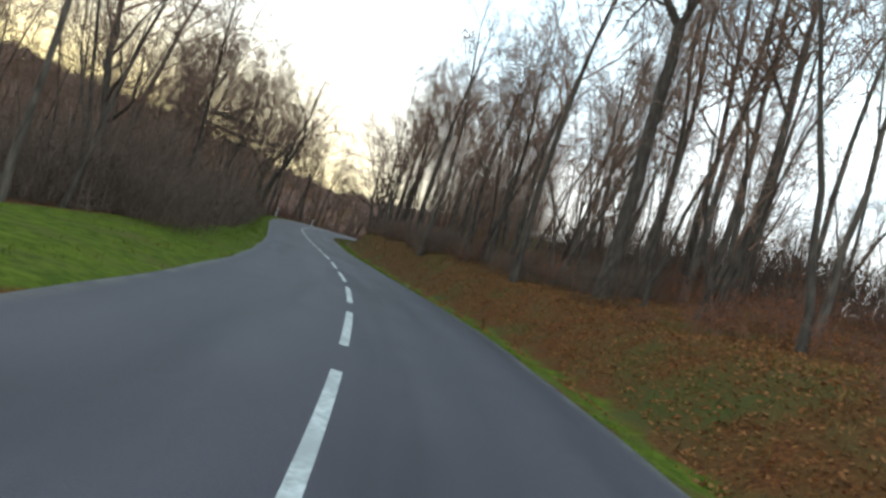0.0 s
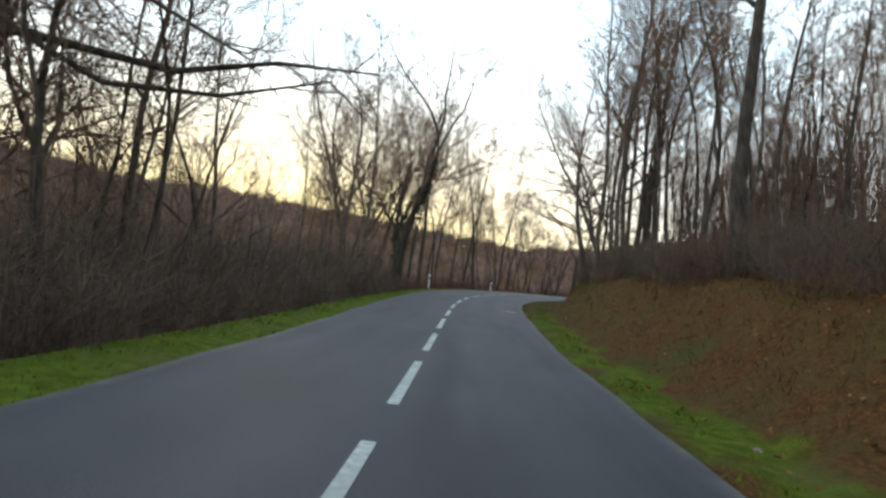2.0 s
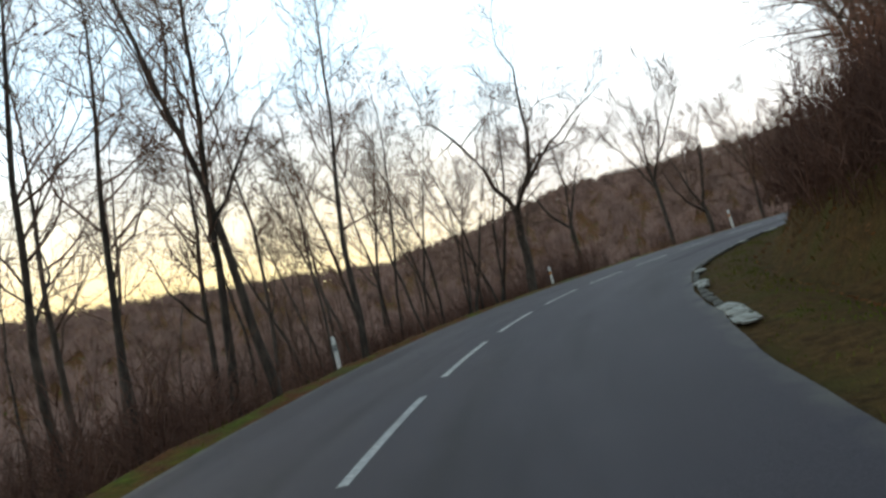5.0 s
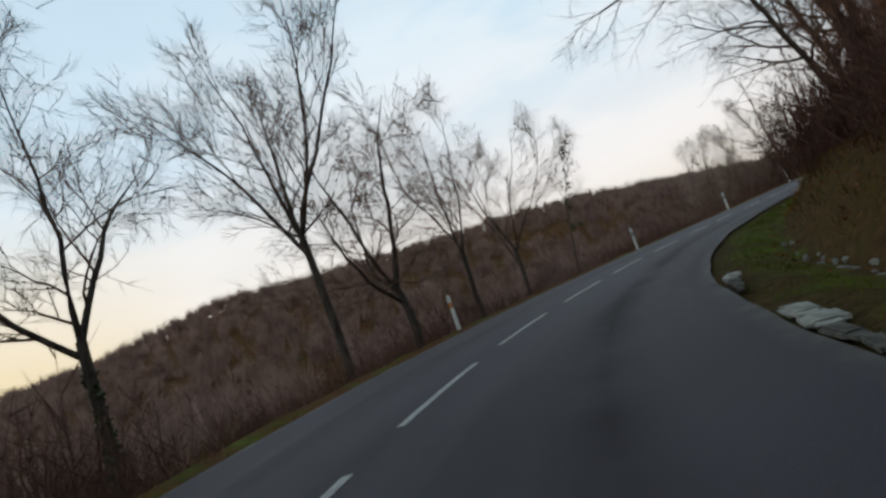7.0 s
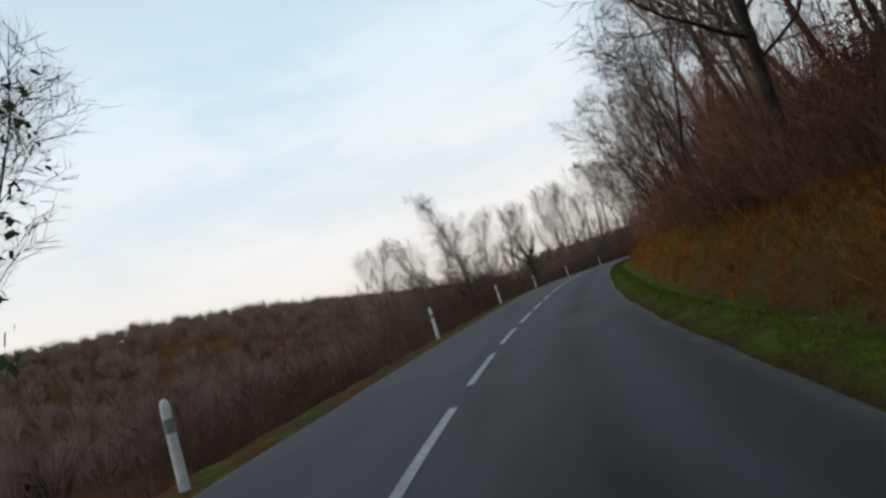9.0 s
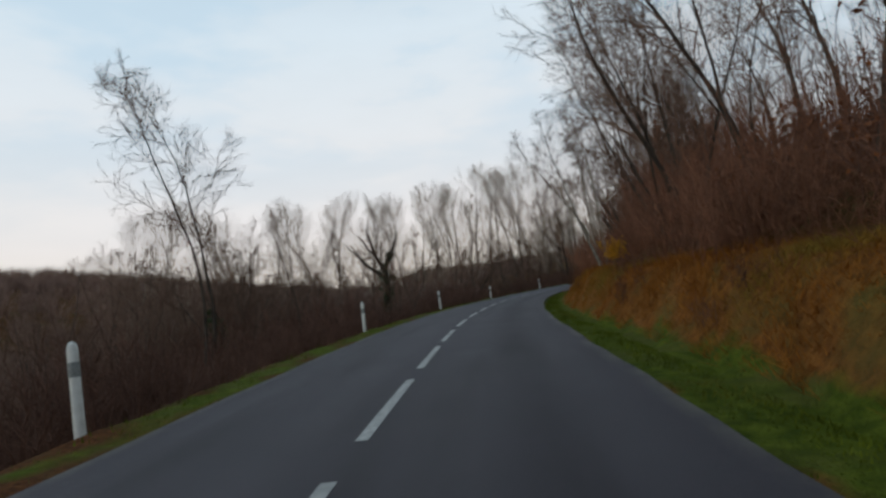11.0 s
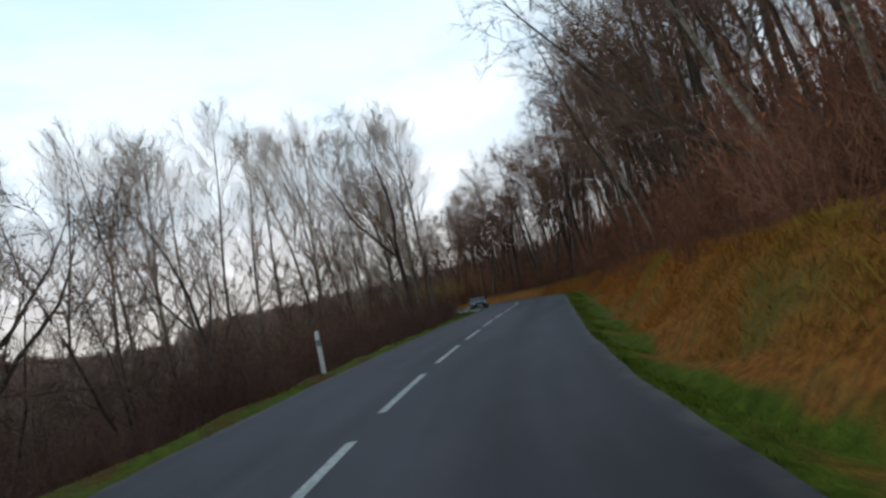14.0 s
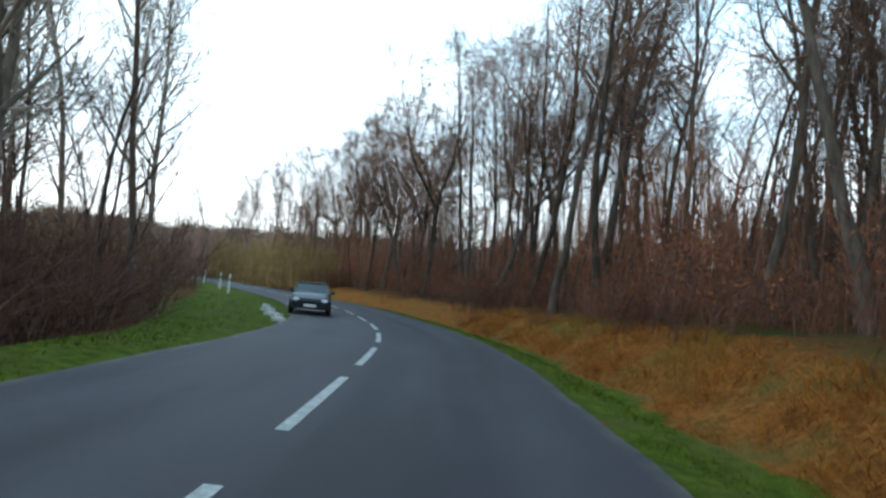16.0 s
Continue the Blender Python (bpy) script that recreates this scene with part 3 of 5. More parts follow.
def tree_lines(seed, height, radius, clear, limbs, spread, limb_len, twigs, lean=0.04, wander=0.07, subs=6, lets=4, lift=0.06, stems=1, forks=1, fine=0.0085, twig_len=1.0, crown="round", droop=0.0, angle=(22, 55)):
    """Trunk, limb and twig polylines of a bare tree. clear: share of the height with no limbs; forks: leaders above it;
    lets: branchlets on each branch; crown: how far the limbs reach at each height."""
    rng = np.random.default_rng(seed)
    trunks, big, small = [], [], []
    reach = {"round": ([0, 0.25, 0.6, 1], [0.85, 1.05, 0.9, 0.45]), "oval": ([0, 0.35, 0.7, 1], [0.5, 1.0, 0.85, 0.35]), "flat": ([0, 0.4, 0.8, 1], [1.1, 1.1, 0.9, 0.7])}[crown]
    for k in range(stems):
        sway = lean + 0.12 * (stems > 1)
        way = np.array([rng.normal(0, sway), rng.normal(0, sway), 1.0])
        start = (rng.normal(0, 0.25) if stems > 1 else 0, rng.normal(0, 0.25) if stems > 1 else 0, -0.4)
        h = height * (1 if k == 0 else rng.uniform(0.7, 1))
        r0 = radius * (1 if k == 0 else rng.uniform(0.6, 0.95))
        leaders = []
        if forks == 1:
            tr = grow(rng, start, way / np.linalg.norm(way), h, r0, 12, wander * 0.6, 0.03, 0.1)
            leaders.append((tr, clear, limbs))
        else:
            tr = grow(rng, start, way / np.linalg.norm(way), h * clear * 1.06, r0, 7, wander * 0.6, 0.02, 0.82)
            turn0 = rng.uniform(0, 6.28)
            for q in range(forks):
                p, r, d = spot(tr, 0.99 if q < 2 else rng.uniform(0.8, 0.95))
                g = turn0 + 6.28 * q / forks + rng.uniform(-0.5, 0.5)
                out = math.tan(radians(rng.uniform(0.45, 1.0) * spread * 0.75))
                d = d + np.array((math.cos(g), math.sin(g), 0)) * out
                ld = grow(rng, p, d / np.linalg.norm(d), h * (1 - clear) * rng.uniform(0.8, 1.0), r * rng.uniform(0.55, 0.78), 9, wander * 1.2, lift * 0.8, 0.1)
                big.append(ld)
                leaders.append((ld, 0.05, max(3, limbs // forks)))
        tr[1][0] *= 1.5
        tr[1][1] *= 1.08
        trunks.append(tr)
        for ld, low, count in leaders:
            for i in range(count):
                g = (i + rng.uniform(0, 0.9)) / count
                p, r, d = spot(ld, low + (0.97 - low) * g)
                ln = limb_len * np.interp(g, *reach) * rng.uniform(0.75, 1.15) * (1 if forks == 1 else 0.8)
                li = grow(rng, p, turned(rng, d, spread * rng.uniform(0.75, 1.15) * (1.1 - 0.35 * g)), ln, max(r * rng.uniform(0.4, 0.6), 0.016), 6, wander * 1.7, lift - droop * (1 - g), 0.2)
                big.append(li)
                for j in range(subs):
                    g2 = (j + rng.uniform(0.1, 0.9)) / subs
                    p2, r2, d2 = spot(li, 0.12 + 0.86 * g2)
                    l2 = ln * rng.uniform(0.75, 1.1) * (0.66 - 0.36 * g2)
                    br = grow(rng, p2, turned(rng, d2, rng.uniform(*angle), 0.05), l2, max(r2 * 0.6, 0.01), 3, wander * 1.8, lift * 0.9 - droop, 0.3)
                    big.append(br)
                    for m in range(lets):
                        g3 = (m + rng.uniform(0.1, 0.9)) / lets
                        p3, r3, d3 = spot(br, 0.1 + 0.9 * g3)
                        l3 = (0.5 + 0.5 * l2) * rng.uniform(0.7, 1.1) * (1.1 - 0.5 * g3) * twig_len
                        le = grow(rng, p3, turned(rng, d3, rng.uniform(*angle), 0.04), l3, fine * 1.2, 1, 0.1, 0.04 - droop, 0.4)
                        small.append(le)
                        for q in range(twigs):
                            p4, r4, d4 = spot(le, 0.08 + 0.7 * (q + rng.uniform(0, 1)) / twigs)
                            small.append(grow(rng, p4, turned(rng, d4, rng.uniform(18, 52), 0.04 - droop), l3 * rng.uniform(0.4, 0.8), fine, 1, 0.12, 0.04, 0.4))
    return trunks, big, small


TRUNKS = {}


def tree(name, label, place, bark=None, twig=None, **shape):
    """A bare tree at a place on the ground: trunk and crown under one root."""
    trunks, big, small = tree_lines(**shape)
    stem_line = trunks[0]
    if shape.get("forks", 1) > 1:
        stem_line = (np.vstack([trunks[0][0], big[0][0][1:]]), np.r_[trunks[0][1], big[0][1][1:]])
    TRUNKS[shape["seed"]] = stem_line
    root = new(name)
    root.empty_display_size = 0.3
    heavy = [b for b in big if b[1][0] > 0.05]
    v, f = tubes(trunks, 9)
    if heavy:
        v, f = joined((v, f), tubes(heavy, 6))
    o = new("trunk", fast_mesh("trunk", v, f, bark or BARK, True))
    o.parent = root
    limbs = [b for b in big if 0.03 < b[1][0] <= 0.05]
    v1, f1 = tubes(limbs or big[:3], 5)
    v2, f2 = tubes([b for b in big if b[1][0] <= 0.03] or big[-3:], 3)
    v, f = joined((v1, split(f1)), (v2, split(f2)), twig_spikes(small))
    o = new("crown", fast_mesh("crown", v, f, twig or TWIG, True))
    o.parent = root
    root.matrix_basis = place
    return tagged(root, label, "tree")


def ground_z(x, y):
    return float(ground(np.array([x]), np.array([y]))[0][0])


def stand(x, y, turn=0.0, size=1.0, sink=0.0, tilt=(0, 0)):
    return Matrix.LocRotScale((x, y, ground_z(x, y) - sink), Euler((radians(tilt[0]), radians(tilt[1]), radians(turn))), (size, size, size))


# ---- tree kinds ----
KINDS = {
    "slim": dict(height=15, radius=0.13, clear=0.36, limbs=16, spread=44, limb_len=3.6, twigs=3, lean=0.05, wander=0.11, subs=6, lets=3),
    "tall": dict(height=18, radius=0.2, clear=0.4, limbs=17, spread=46, limb_len=4.6, twigs=3, lean=0.05, wander=0.1, subs=6, lets=4),
    "stem": dict(height=12.5, radius=0.07, clear=0.4, limbs=13, spread=40, limb_len=2.5, twigs=3, lean=0.07, wander=0.13, subs=5, lets=3),
    "birch": dict(height=13, radius=0.10, clear=0.4, limbs=14, spread=38, limb_len=2.6, twigs=3, lean=0.08, wander=0.1, subs=5, lets=3),
    "multi": dict(height=11, radius=0.09, clear=0.22, limbs=10, spread=40, limb_len=2.9, twigs=3, lean=0.1, wander=0.12, subs=5, lets=3, stems=3),
    "roadside": dict(height=12.5, radius=0.14, clear=0.38, limbs=30, spread=44, limb_len=3.6, twigs=4, lean=0.05, wander=0.09, subs=6, lets=4, lift=0.05, forks=3, fine=0.007),
    "fan": dict(height=12, radius=0.125, clear=0.4, limbs=42, spread=46, limb_len=3.3, twigs=4, lean=0.04, wander=0.08, subs=5, lets=4, lift=0.07, forks=5, fine=0.007, angle=(16, 42)),
    "orchard": dict(height=8.5, radius=0.14, clear=0.3, limbs=40, spread=64, limb_len=3.1, twigs=4, lean=0.05, wander=0.12, subs=5, lets=4, lift=0.03, forks=5, fine=0.007, droop=0.02),
    "forked": dict(height=14, radius=0.22, clear=0.3, limbs=18, spread=46, limb_len=4.8, twigs=3, lean=0.09, wander=0.15, subs=7, lets=4, lift=0.06, forks=3),
    "crooked": dict(height=14, radius=0.23, clear=0.33, limbs=27, spread=58, limb_len=4.8, twigs=3, lean=0.16, wander=0.22, subs=6, lets=4, lift=0.05, forks=3, fine=0.007),
    "ivied": dict(height=11, radius=0.3, clear=0.55, limbs=12, spread=62, limb_len=2.6, twigs=2, lean=0.02, wander=0.13, subs=4, lets=3, lift=0.08, forks=4, fine=0.009),
    "poplar": dict(height=17, radius=0.14, clear=0.22, limbs=26, spread=44, limb_len=4.9, twigs=3, lean=0.03, subs=6, lets=3, lift=0.12, wander=0.06, crown="oval", angle=(16, 40)),
    "beech": dict(height=20, radius=0.25, clear=0.5, limbs=20, spread=54, limb_len=6.0, twigs=3, lean=0.04, wander=0.1, subs=8, lets=4, lift=0.05, forks=2),
    "oak": dict(height=13, radius=0.36, clear=0.42, limbs=18, spread=58, limb_len=6.2, twigs=3, lean=0.1, wander=0.2, subs=8, lets=4, lift=0.02, forks=4, crown="flat"),
    "shade": dict(height=13, radius=0.16, clear=0.24, limbs=20, spread=58, limb_len=4.4, twigs=4, lean=0.1, wander=0.11, subs=7, lets=4, lift=0.05, fine=0.0058, droop=0.02),
}
LABELS = {
    "slim": ("bare_tree", "slim bare tree with grey-brown bark in the wood"),
    "tall": ("bare_tree", "tall bare tree with a straight grey trunk"),
    "stem": ("young_tree", "thin bare young tree with leaning stem"),
    "birch": ("birch", "thin leaning birch with pale bark on the bank"),
    "multi": ("coppiced_tree", "bare coppiced tree with several thin stems"),
    "roadside": ("roadside_tree", "bare roadside tree with rounded twiggy crown"),
    "forked": ("roadside_tree", "large bare tree with a crooked forked trunk"),
    "fan": ("roadside_tree", "bare roadside tree with limbs spread like a fan"),
    "orchard": ("roadside_tree", "low bare tree with a wide round crown of twigs"),
    "crooked": ("roadside_tree", "large bare tree with a crooked leaning trunk"),
    "ivied": ("broken_tree", "stout broken tree with short bare limbs"),
    "poplar": ("poplar", "tall bare poplar with upswept pale twigs"),
    "beech": ("beech", "large bare beech with a thick leaning grey trunk"),
    "oak": ("oak", "gnarled bare oak with wide crooked limbs"),
    "shade": ("bare_tree", "dense bare tree with drooping twigs over the road"),
}
PROTO = {}
RNG = random.Random(5)


def hash_of(text):
    return sum(ord(c) * (i + 3) for i, c in enumerate(text))


def plant(kind, x, y, turn=None, size=1.0, variant=0, sink=0.0, tilt=(0, 0), group="", lean=None, upright=False):
    key = (kind, variant)
    m = stand(x, y, turn if turn is not None else RNG.uniform(0, 360), size, sink, tilt)
    if lean:
        m = Matrix.Translation(m.translation) @ Matrix.Rotation(radians(-lean[1]), 4, (math.cos(lean[0]), math.sin(lean[0]), 0)) @ Matrix.Translation(-m.translation) @ m
    if key not in PROTO:
        name, label = LABELS[kind]
        ob = PROTO[key] = tree(name, label, m, bark=PALE_BARK if kind == "birch" else GREY_BARK if kind == "poplar" else None, twig=PALE_TWIG if kind == "poplar" else None, seed=hash_of(kind) + 17 * variant, **KINDS[kind])
    else:
        ob = copy_thing(PROTO[key], Matrix.LocRotScale(m.translation, m.to_quaternion(), None))
        ob.scale = (size, size, size)
    if group:
        ob["group"] = group
    if upright:
        line = TRUNKS[hash_of(kind) + 17 * variant][0]
        rise = (ob.matrix_basis.to_quaternion() @ Vector(line[6] - line[0])).normalized()
        turn_up = rise.rotation_difference(Vector((0, 0, 1)))
        ob.matrix_basis = Matrix.LocRotScale(ob.matrix_basis.translation, turn_up @ ob.matrix_basis.to_quaternion(), (size, size, size))
    return ob


placed = []
# the gorse stands open to the road
GORSE_GAP = [(q.x, q.y) for q in (along(167, -5.9), along(165.3, -5.3), along(163.6, -4.8), along(162, -4.4), along(168.6, -6.3))]
placed += GORSE_GAP


def room(x, y, gap):
    if any((x - a) ** 2 + (y - b) ** 2 < 4 for a, b in GORSE_GAP):
        return False
    if all((x - a) ** 2 + (y - b) ** 2 > gap * gap for a, b in placed):
        placed.append((x, y))
        return True
    return False


# single trees that stand out along the road
BEND = "trees along the outside of the bend"
for kind, x, y, size, var, turn in (
        ("forked", -19.9, 62.2, 1.4, 1, 100), ("forked", -21.4, 65.5, 1.3, 2, 200), ("roadside", -22.8, 60.4, 1.5, 2, 40), ("tall", -23.4, 63.8, 1.05, 0, 70), ("roadside", -24.6, 67.2, 1.45, 0, 10), ("tall", -23.0, 71.6, 1.0, 2, 130), ("slim", -20.8, 58.6, 1.15, 1, 20), ("tall", -20.6, 69.0, 0.95, 1, 0),
        ("crooked", -11.5, 93.4, 1.0, 0, 150), ("roadside", -7.9, 102.6, 1.1, 1, 0), ("fan", -1.9, 103.3, 1.08, 2, 60), ("orchard", 1.3, 105.4, 1.2, 0, 0),
        ("roadside", 6.5, 109.4, 0.95, 2, 90), ("fan", 12.9, 114.5, 1.05, 1, 200), ("stem", 14.2, 111.8, 0.8, 0, 0),
        ("roadside", 121.0, 117.4, 1.15, 0, 30), ("poplar", 127.0, 116.2, 0.95, 1, 0), ("poplar", 129.4, 117.2, 0.95, 2, 80), ("poplar", 131.5, 119.0, 1.0, 0, 10),
        ("ivied", 75.7, 125.8, 0.9, 0, 30), ("orchard", 95.7, 124.7, 0.95, 1, 0), ("roadside", 105.4, 123.4, 0.8, 0, 0), ("stem", 53.6, 123.6, 1.0, 1, 0), ("stem", 55.0, 124.4, 1.1, 2, 0), ("orchard", 59.5, 127.2, 1.0, 2, 40), ("multi", 62.0, 129.5, 0.9, 0, 0), ("multi", 57.2, 129.4, 0.95, 1, 50), ("multi", 65.0, 131.0, 0.95, 2, 90), ("orchard", 66.5, 128.0, 0.8, 0, 0), ("multi", 69.5, 130.5, 0.85, 0, 20), ("multi", 82.0, 129.0, 0.8, 1, 20), ("multi", 87.0, 130.0, 0.75, 2, 70)):
    placed.append((x, y))
    plant(kind, x, y, turn, size, var, group=BEND, upright=kind in ("ivied", "fan", "roadside", "orchard", "poplar"))
for kind, x, y, size, var in (("beech", 5.4, 18.4, 0.95, 0), ("slim", -0.9, 33.6, 1.15, 1), ("slim", 1.4, 31.4, 0.95, 2), ("slim", 2.6, 29.4, 1.05, 0), ("slim", 3.6, 28.4, 1.1, 2), ("slim", 7.4, 21.5, 1.15, 0), ("slim", 8.6, 20.2, 1.25, 1), ("stem", 9.4, 18.4, 1.3, 0), ("slim", 8.2, 16.6, 1.2, 2), ("stem", 10.2, 16.0, 1.35, 1), ("stem", 7.0, 24.5, 1.35, 2), ("slim", 11.4, 14.2, 1.2, 1), ("slim", 3.2, 22.4, 1.2, 1), ("stem", 10.6, 20.4, 1.4, 1), ("stem", 9.0, 13.4, 1.3, 0), ("tall", -2.0, 44.0, 1.05, 0), ("slim", -6.4, 55.6, 1.1, 0),
                              ("slim", -5.4, 53.2, 0.95, 1), ("slim", -5.8, 57.5, 1.05, 1), ("slim", -4.6, 54.8, 1.1, 2), ("slim", -5.2, 60.6, 1.1, 0), ("slim", -3.9, 58.2, 1.15, 1), ("slim", -4.3, 62.2, 1.0, 2), ("stem", -2.6, 60.5, 1.35, 0), ("stem", -3.2, 55.6, 1.4, 1), ("tall", -4.2, 56.8, 0.95, 2), ("stem", -6.3, 58.6, 1.1, 2), ("stem", -1.6, 57.0, 1.4, 0), ("stem", -2.2, 52.4, 1.4, 2)):
    placed.append((x, y))
    plant(kind, x, y, None, size, var, group="trees of the wood on the bank", upright=kind != "beech")
for i, (x, y) in enumerate(((6.5, 90.4), (8.8, 92.6), (3.8, 88.0), (11.6, 94.6), (1.6, 85.4), (14.6, 96.2), (17.6, 97.6), (21.0, 99.0), (25.0, 100.4))):
    placed.append((x, y))
    plant("shade", x, y, 70 * i, 0.95, i % 3, tilt=(RNG.uniform(-5, 5), RNG.uniform(-5, 5)), group="trees of the wood on the bank", lean=(0.75 - 0.05 * i, 7))
# the old oak leaning over the verge, with one long limb reaching along the road
placed.append((-17.5, 32.8))
oak = plant("oak", -17.5, 32.8, 60, 1.0, 0, group=BEND, upright=True)
oak.matrix_basis = Matrix.Translation(oak.location) @ Matrix.Rotation(radians(14), 4, (math.cos(1.85), math.sin(1.85), 0)) @ Matrix.Translation(-oak.location) @ oak.matrix_basis
oak_rng = np.random.default_rng(31)
reach = [(np.array([(-16.5, 32.2, 3.9), (-15.6, 34.4, 4.8), (-13.4, 36.0, 4.6), (-11.5, 36.7, 5.0), (-9.6, 37.4, 5.0)]), np.array([0.12, 0.095, 0.07, 0.045, 0.02])),
         (np.array([(-15.6, 34.4, 4.8), (-14.3, 35.2, 4.1), (-12.5, 36.3, 4.2), (-10.7, 37.5, 4.9)]), np.array([0.075, 0.06, 0.045, 0.018])),
         (np.array([(-16.4, 32.0, 4.4), (-14.6, 32.8, 5.2), (-12.6, 33.4, 5.3), (-10.6, 34.8, 4.3)]), np.array([0.09, 0.07, 0.05, 0.018]))]
reach_twigs = []
for line in list(reach):
    for j in range(9):
        p, r, d = spot(line, oak_rng.uniform(0.3, 1))
        br = grow(oak_rng, p, turned(oak_rng, d, oak_rng.uniform(30, 65), 0.1), oak_rng.uniform(0.8, 1.8), 0.018, 3, 0.2, 0.05, 0.3)
        reach.append(br)
        for q in range(8):
            p, r, d = spot(br, oak_rng.uniform(0.15, 1))
            reach_twigs.append(grow(oak_rng, p, turned(oak_rng, d, oak_rng.uniform(25, 60)), oak_rng.uniform(0.3, 0.8), 0.008, 1, 0.1, 0.03, 0.4))
v, f = tubes(reach, 6)
v, f = joined((v, split(f)), twig_spikes(reach_twigs))
v = np.array([oak.matrix_basis.inverted() @ Vector(p) for p in v])
limb = new("limb", fast_mesh("limb", v, f, BARK, True))
limb.parent = oak
for i, (x, y, h) in enumerate(((-6.9, 57.8, 1.8), (-6.2, 61.6, 1.75), (-6.6, 65.6, 1.65), (-5.0, 54.2, 1.8), (-5.6, 69.5, 1.5))):
    placed.append((x, y))
    plant("shade", x, y, 110 * i, 0.95, i % 3, group="trees of the wood on the bank", lean=(h, 8))
for i, (x, y) in enumerate(((-22.2, 70.5), (-21.0, 73.4), (-22.6, 76.5), (-20.4, 79.8), (-21.5, 84.5), (-19.0, 92.5), (-23.5, 67.0))):
    placed.append((x, y))
    plant(("slim", "stem", "slim")[i % 3], x, y, None, (1.05, 1.3, 0.95)[i % 3], i % 3, group=BEND)
for i, (x, y) in enumerate(((-9.8, 17.5), (-11.5, 21.5), (-13.5, 24.0), (-18.0, 34.0), (-19.0, 37.5), (-21.0, 42.0), (-13.0, 10.0))):
    placed.append((x, y))
    plant(("shade", "multi", "slim")[i % 3], x, y, None, (0.9, 1.1, 1.0)[i % 3], i % 3, group=BEND)


def clear_of_road(x, y, near):
    s, off, _ = road_frame(np.array([x]), np.array([y]))
    return s[0], off[0], (-off[0] - right_edge(s)[0] if off[0] < 0 else off[0] - left_edge(s)[0]) > near


def wood(n, s_lo, s_hi, d_lo, d_hi, kinds, gap, group, side=-1, power=1.4, size=(0.75, 1.15), lean=0.0):
    made, rng = 0, random.Random(n + 7 * s_lo + 13 * s_hi + 17 * d_lo + 3 * d_hi)
    for _ in range(n * 8):
        s = rng.uniform(s_lo, s_hi)
        d = d_lo + (d_hi - d_lo) * rng.random() ** power
        edge = float(right_edge(s)) if side < 0 else float(left_edge(s))
        q = along(s, side * (edge + d))
        ss, off, ok = clear_of_road(q.x, q.y, d_lo * 0.85)
        if not ok or off * side < 0 or not room(q.x, q.y, gap):
            continue
        plant(rng.choice(kinds), q.x, q.y, rng.uniform(0, 360), size=rng.uniform(*size), variant=rng.randrange(3), tilt=(rng.uniform(-5, 5), rng.uniform(-5, 5)), group=group, lean=(heading(s), lean * rng.uniform(0.3, 1.2)) if lean else None)
        made += 1
        if made >= n:
            break


WOOD = "trees of the wood on the bank"
for i, (sv, d) in enumerate(((198.5, 4.0), (200.5, 4.3), (203.0, 4.1), (207.0, 4.6), (219.0, 4.4), (222.0, 3.8), (171.0, 2.9), (173.5, 3.3), (175.5, 3.0), (178.0, 3.6), (182.0, 3.4))):
    q = along(sv, -float(right_edge(sv)) - d)
    placed.append((q.x, q.y))
    plant("birch", q.x, q.y, 40 * i, 0.72, i % 3, tilt=(RNG.uniform(-4, 4), RNG.uniform(-4, 4)), group=WOOD, lean=(heading(sv), RNG.uniform(5, 13)))
wood(74, 8, 62, 4.8, 24, ("stem", "stem", "slim", "stem", "stem", "multi"), 0.9, WOOD, size=(0.9, 1.3))
wood(11, 64, 108, 6.0, 10, ("shade", "slim", "shade"), 2.2, WOOD, size=(0.75, 1.0))
wood(5, 102, 122, 4.2, 8, ("shade", "slim", "multi"), 1.4, WOOD, size=(0.85, 1.05))
wood(22, 64, 118, 7.0, 18, ("slim", "stem", "tall", "multi"), 1.4, WOOD)
wood(24, 108, 208, 3.8, 6.5, ("slim", "multi", "stem", "stem", "stem"), 1.8, WOOD, size=(0.8, 1.1), lean=14)
wood(54, 116, 210, 5.5, 18, ("slim", "stem", "stem", "tall", "stem"), 1.4, WOOD, size=(0.9, 1.2), lean=10)
wood(12, 203, 236, 7, 14, ("slim", "slim", "tall"), 1.2, WOOD, size=(1.0, 1.2), lean=8)
wood(16, 200, 230, 4.6, 8, ("stem", "slim", "stem"), 1.2, WOOD, size=(0.85, 1.1), lean=16)
wood(34, 206, 246, 5.5, 18, ("slim", "stem", "stem", "stem", "slim"), 1.2, WOOD, size=(0.95, 1.25), lean=7)
wood(8, 232, 246, 5, 10, ("slim", "stem"), 1.2, WOOD, size=(1.15, 1.4))
wood(18, 246, 286, 3.6, 13, ("slim", "roadside", "slim"), 1.4, WOOD, size=(1.15, 1.4))
wood(50, 240, 284, 3.8, 20, ("slim", "stem", "shade", "stem", "multi", "slim"), 1.2, WOOD, size=(0.95, 1.25))
wood(40, 276, 322, 4, 24, ("slim", "multi", "stem", "shade"), 1.6, WOOD, size=(0.95, 1.2))
wood(22, 236, 272, 5, 20, ("slim", "stem", "stem", "slim"), 1.0, WOOD, size=(1.0, 1.35), power=1.0)
wood(10, 208, 240, 5, 16, ("slim", "multi", "slim"), 1.1, WOOD, size=(0.9, 1.2), lean=8)
OUTER = "trees below the road on the valley side"
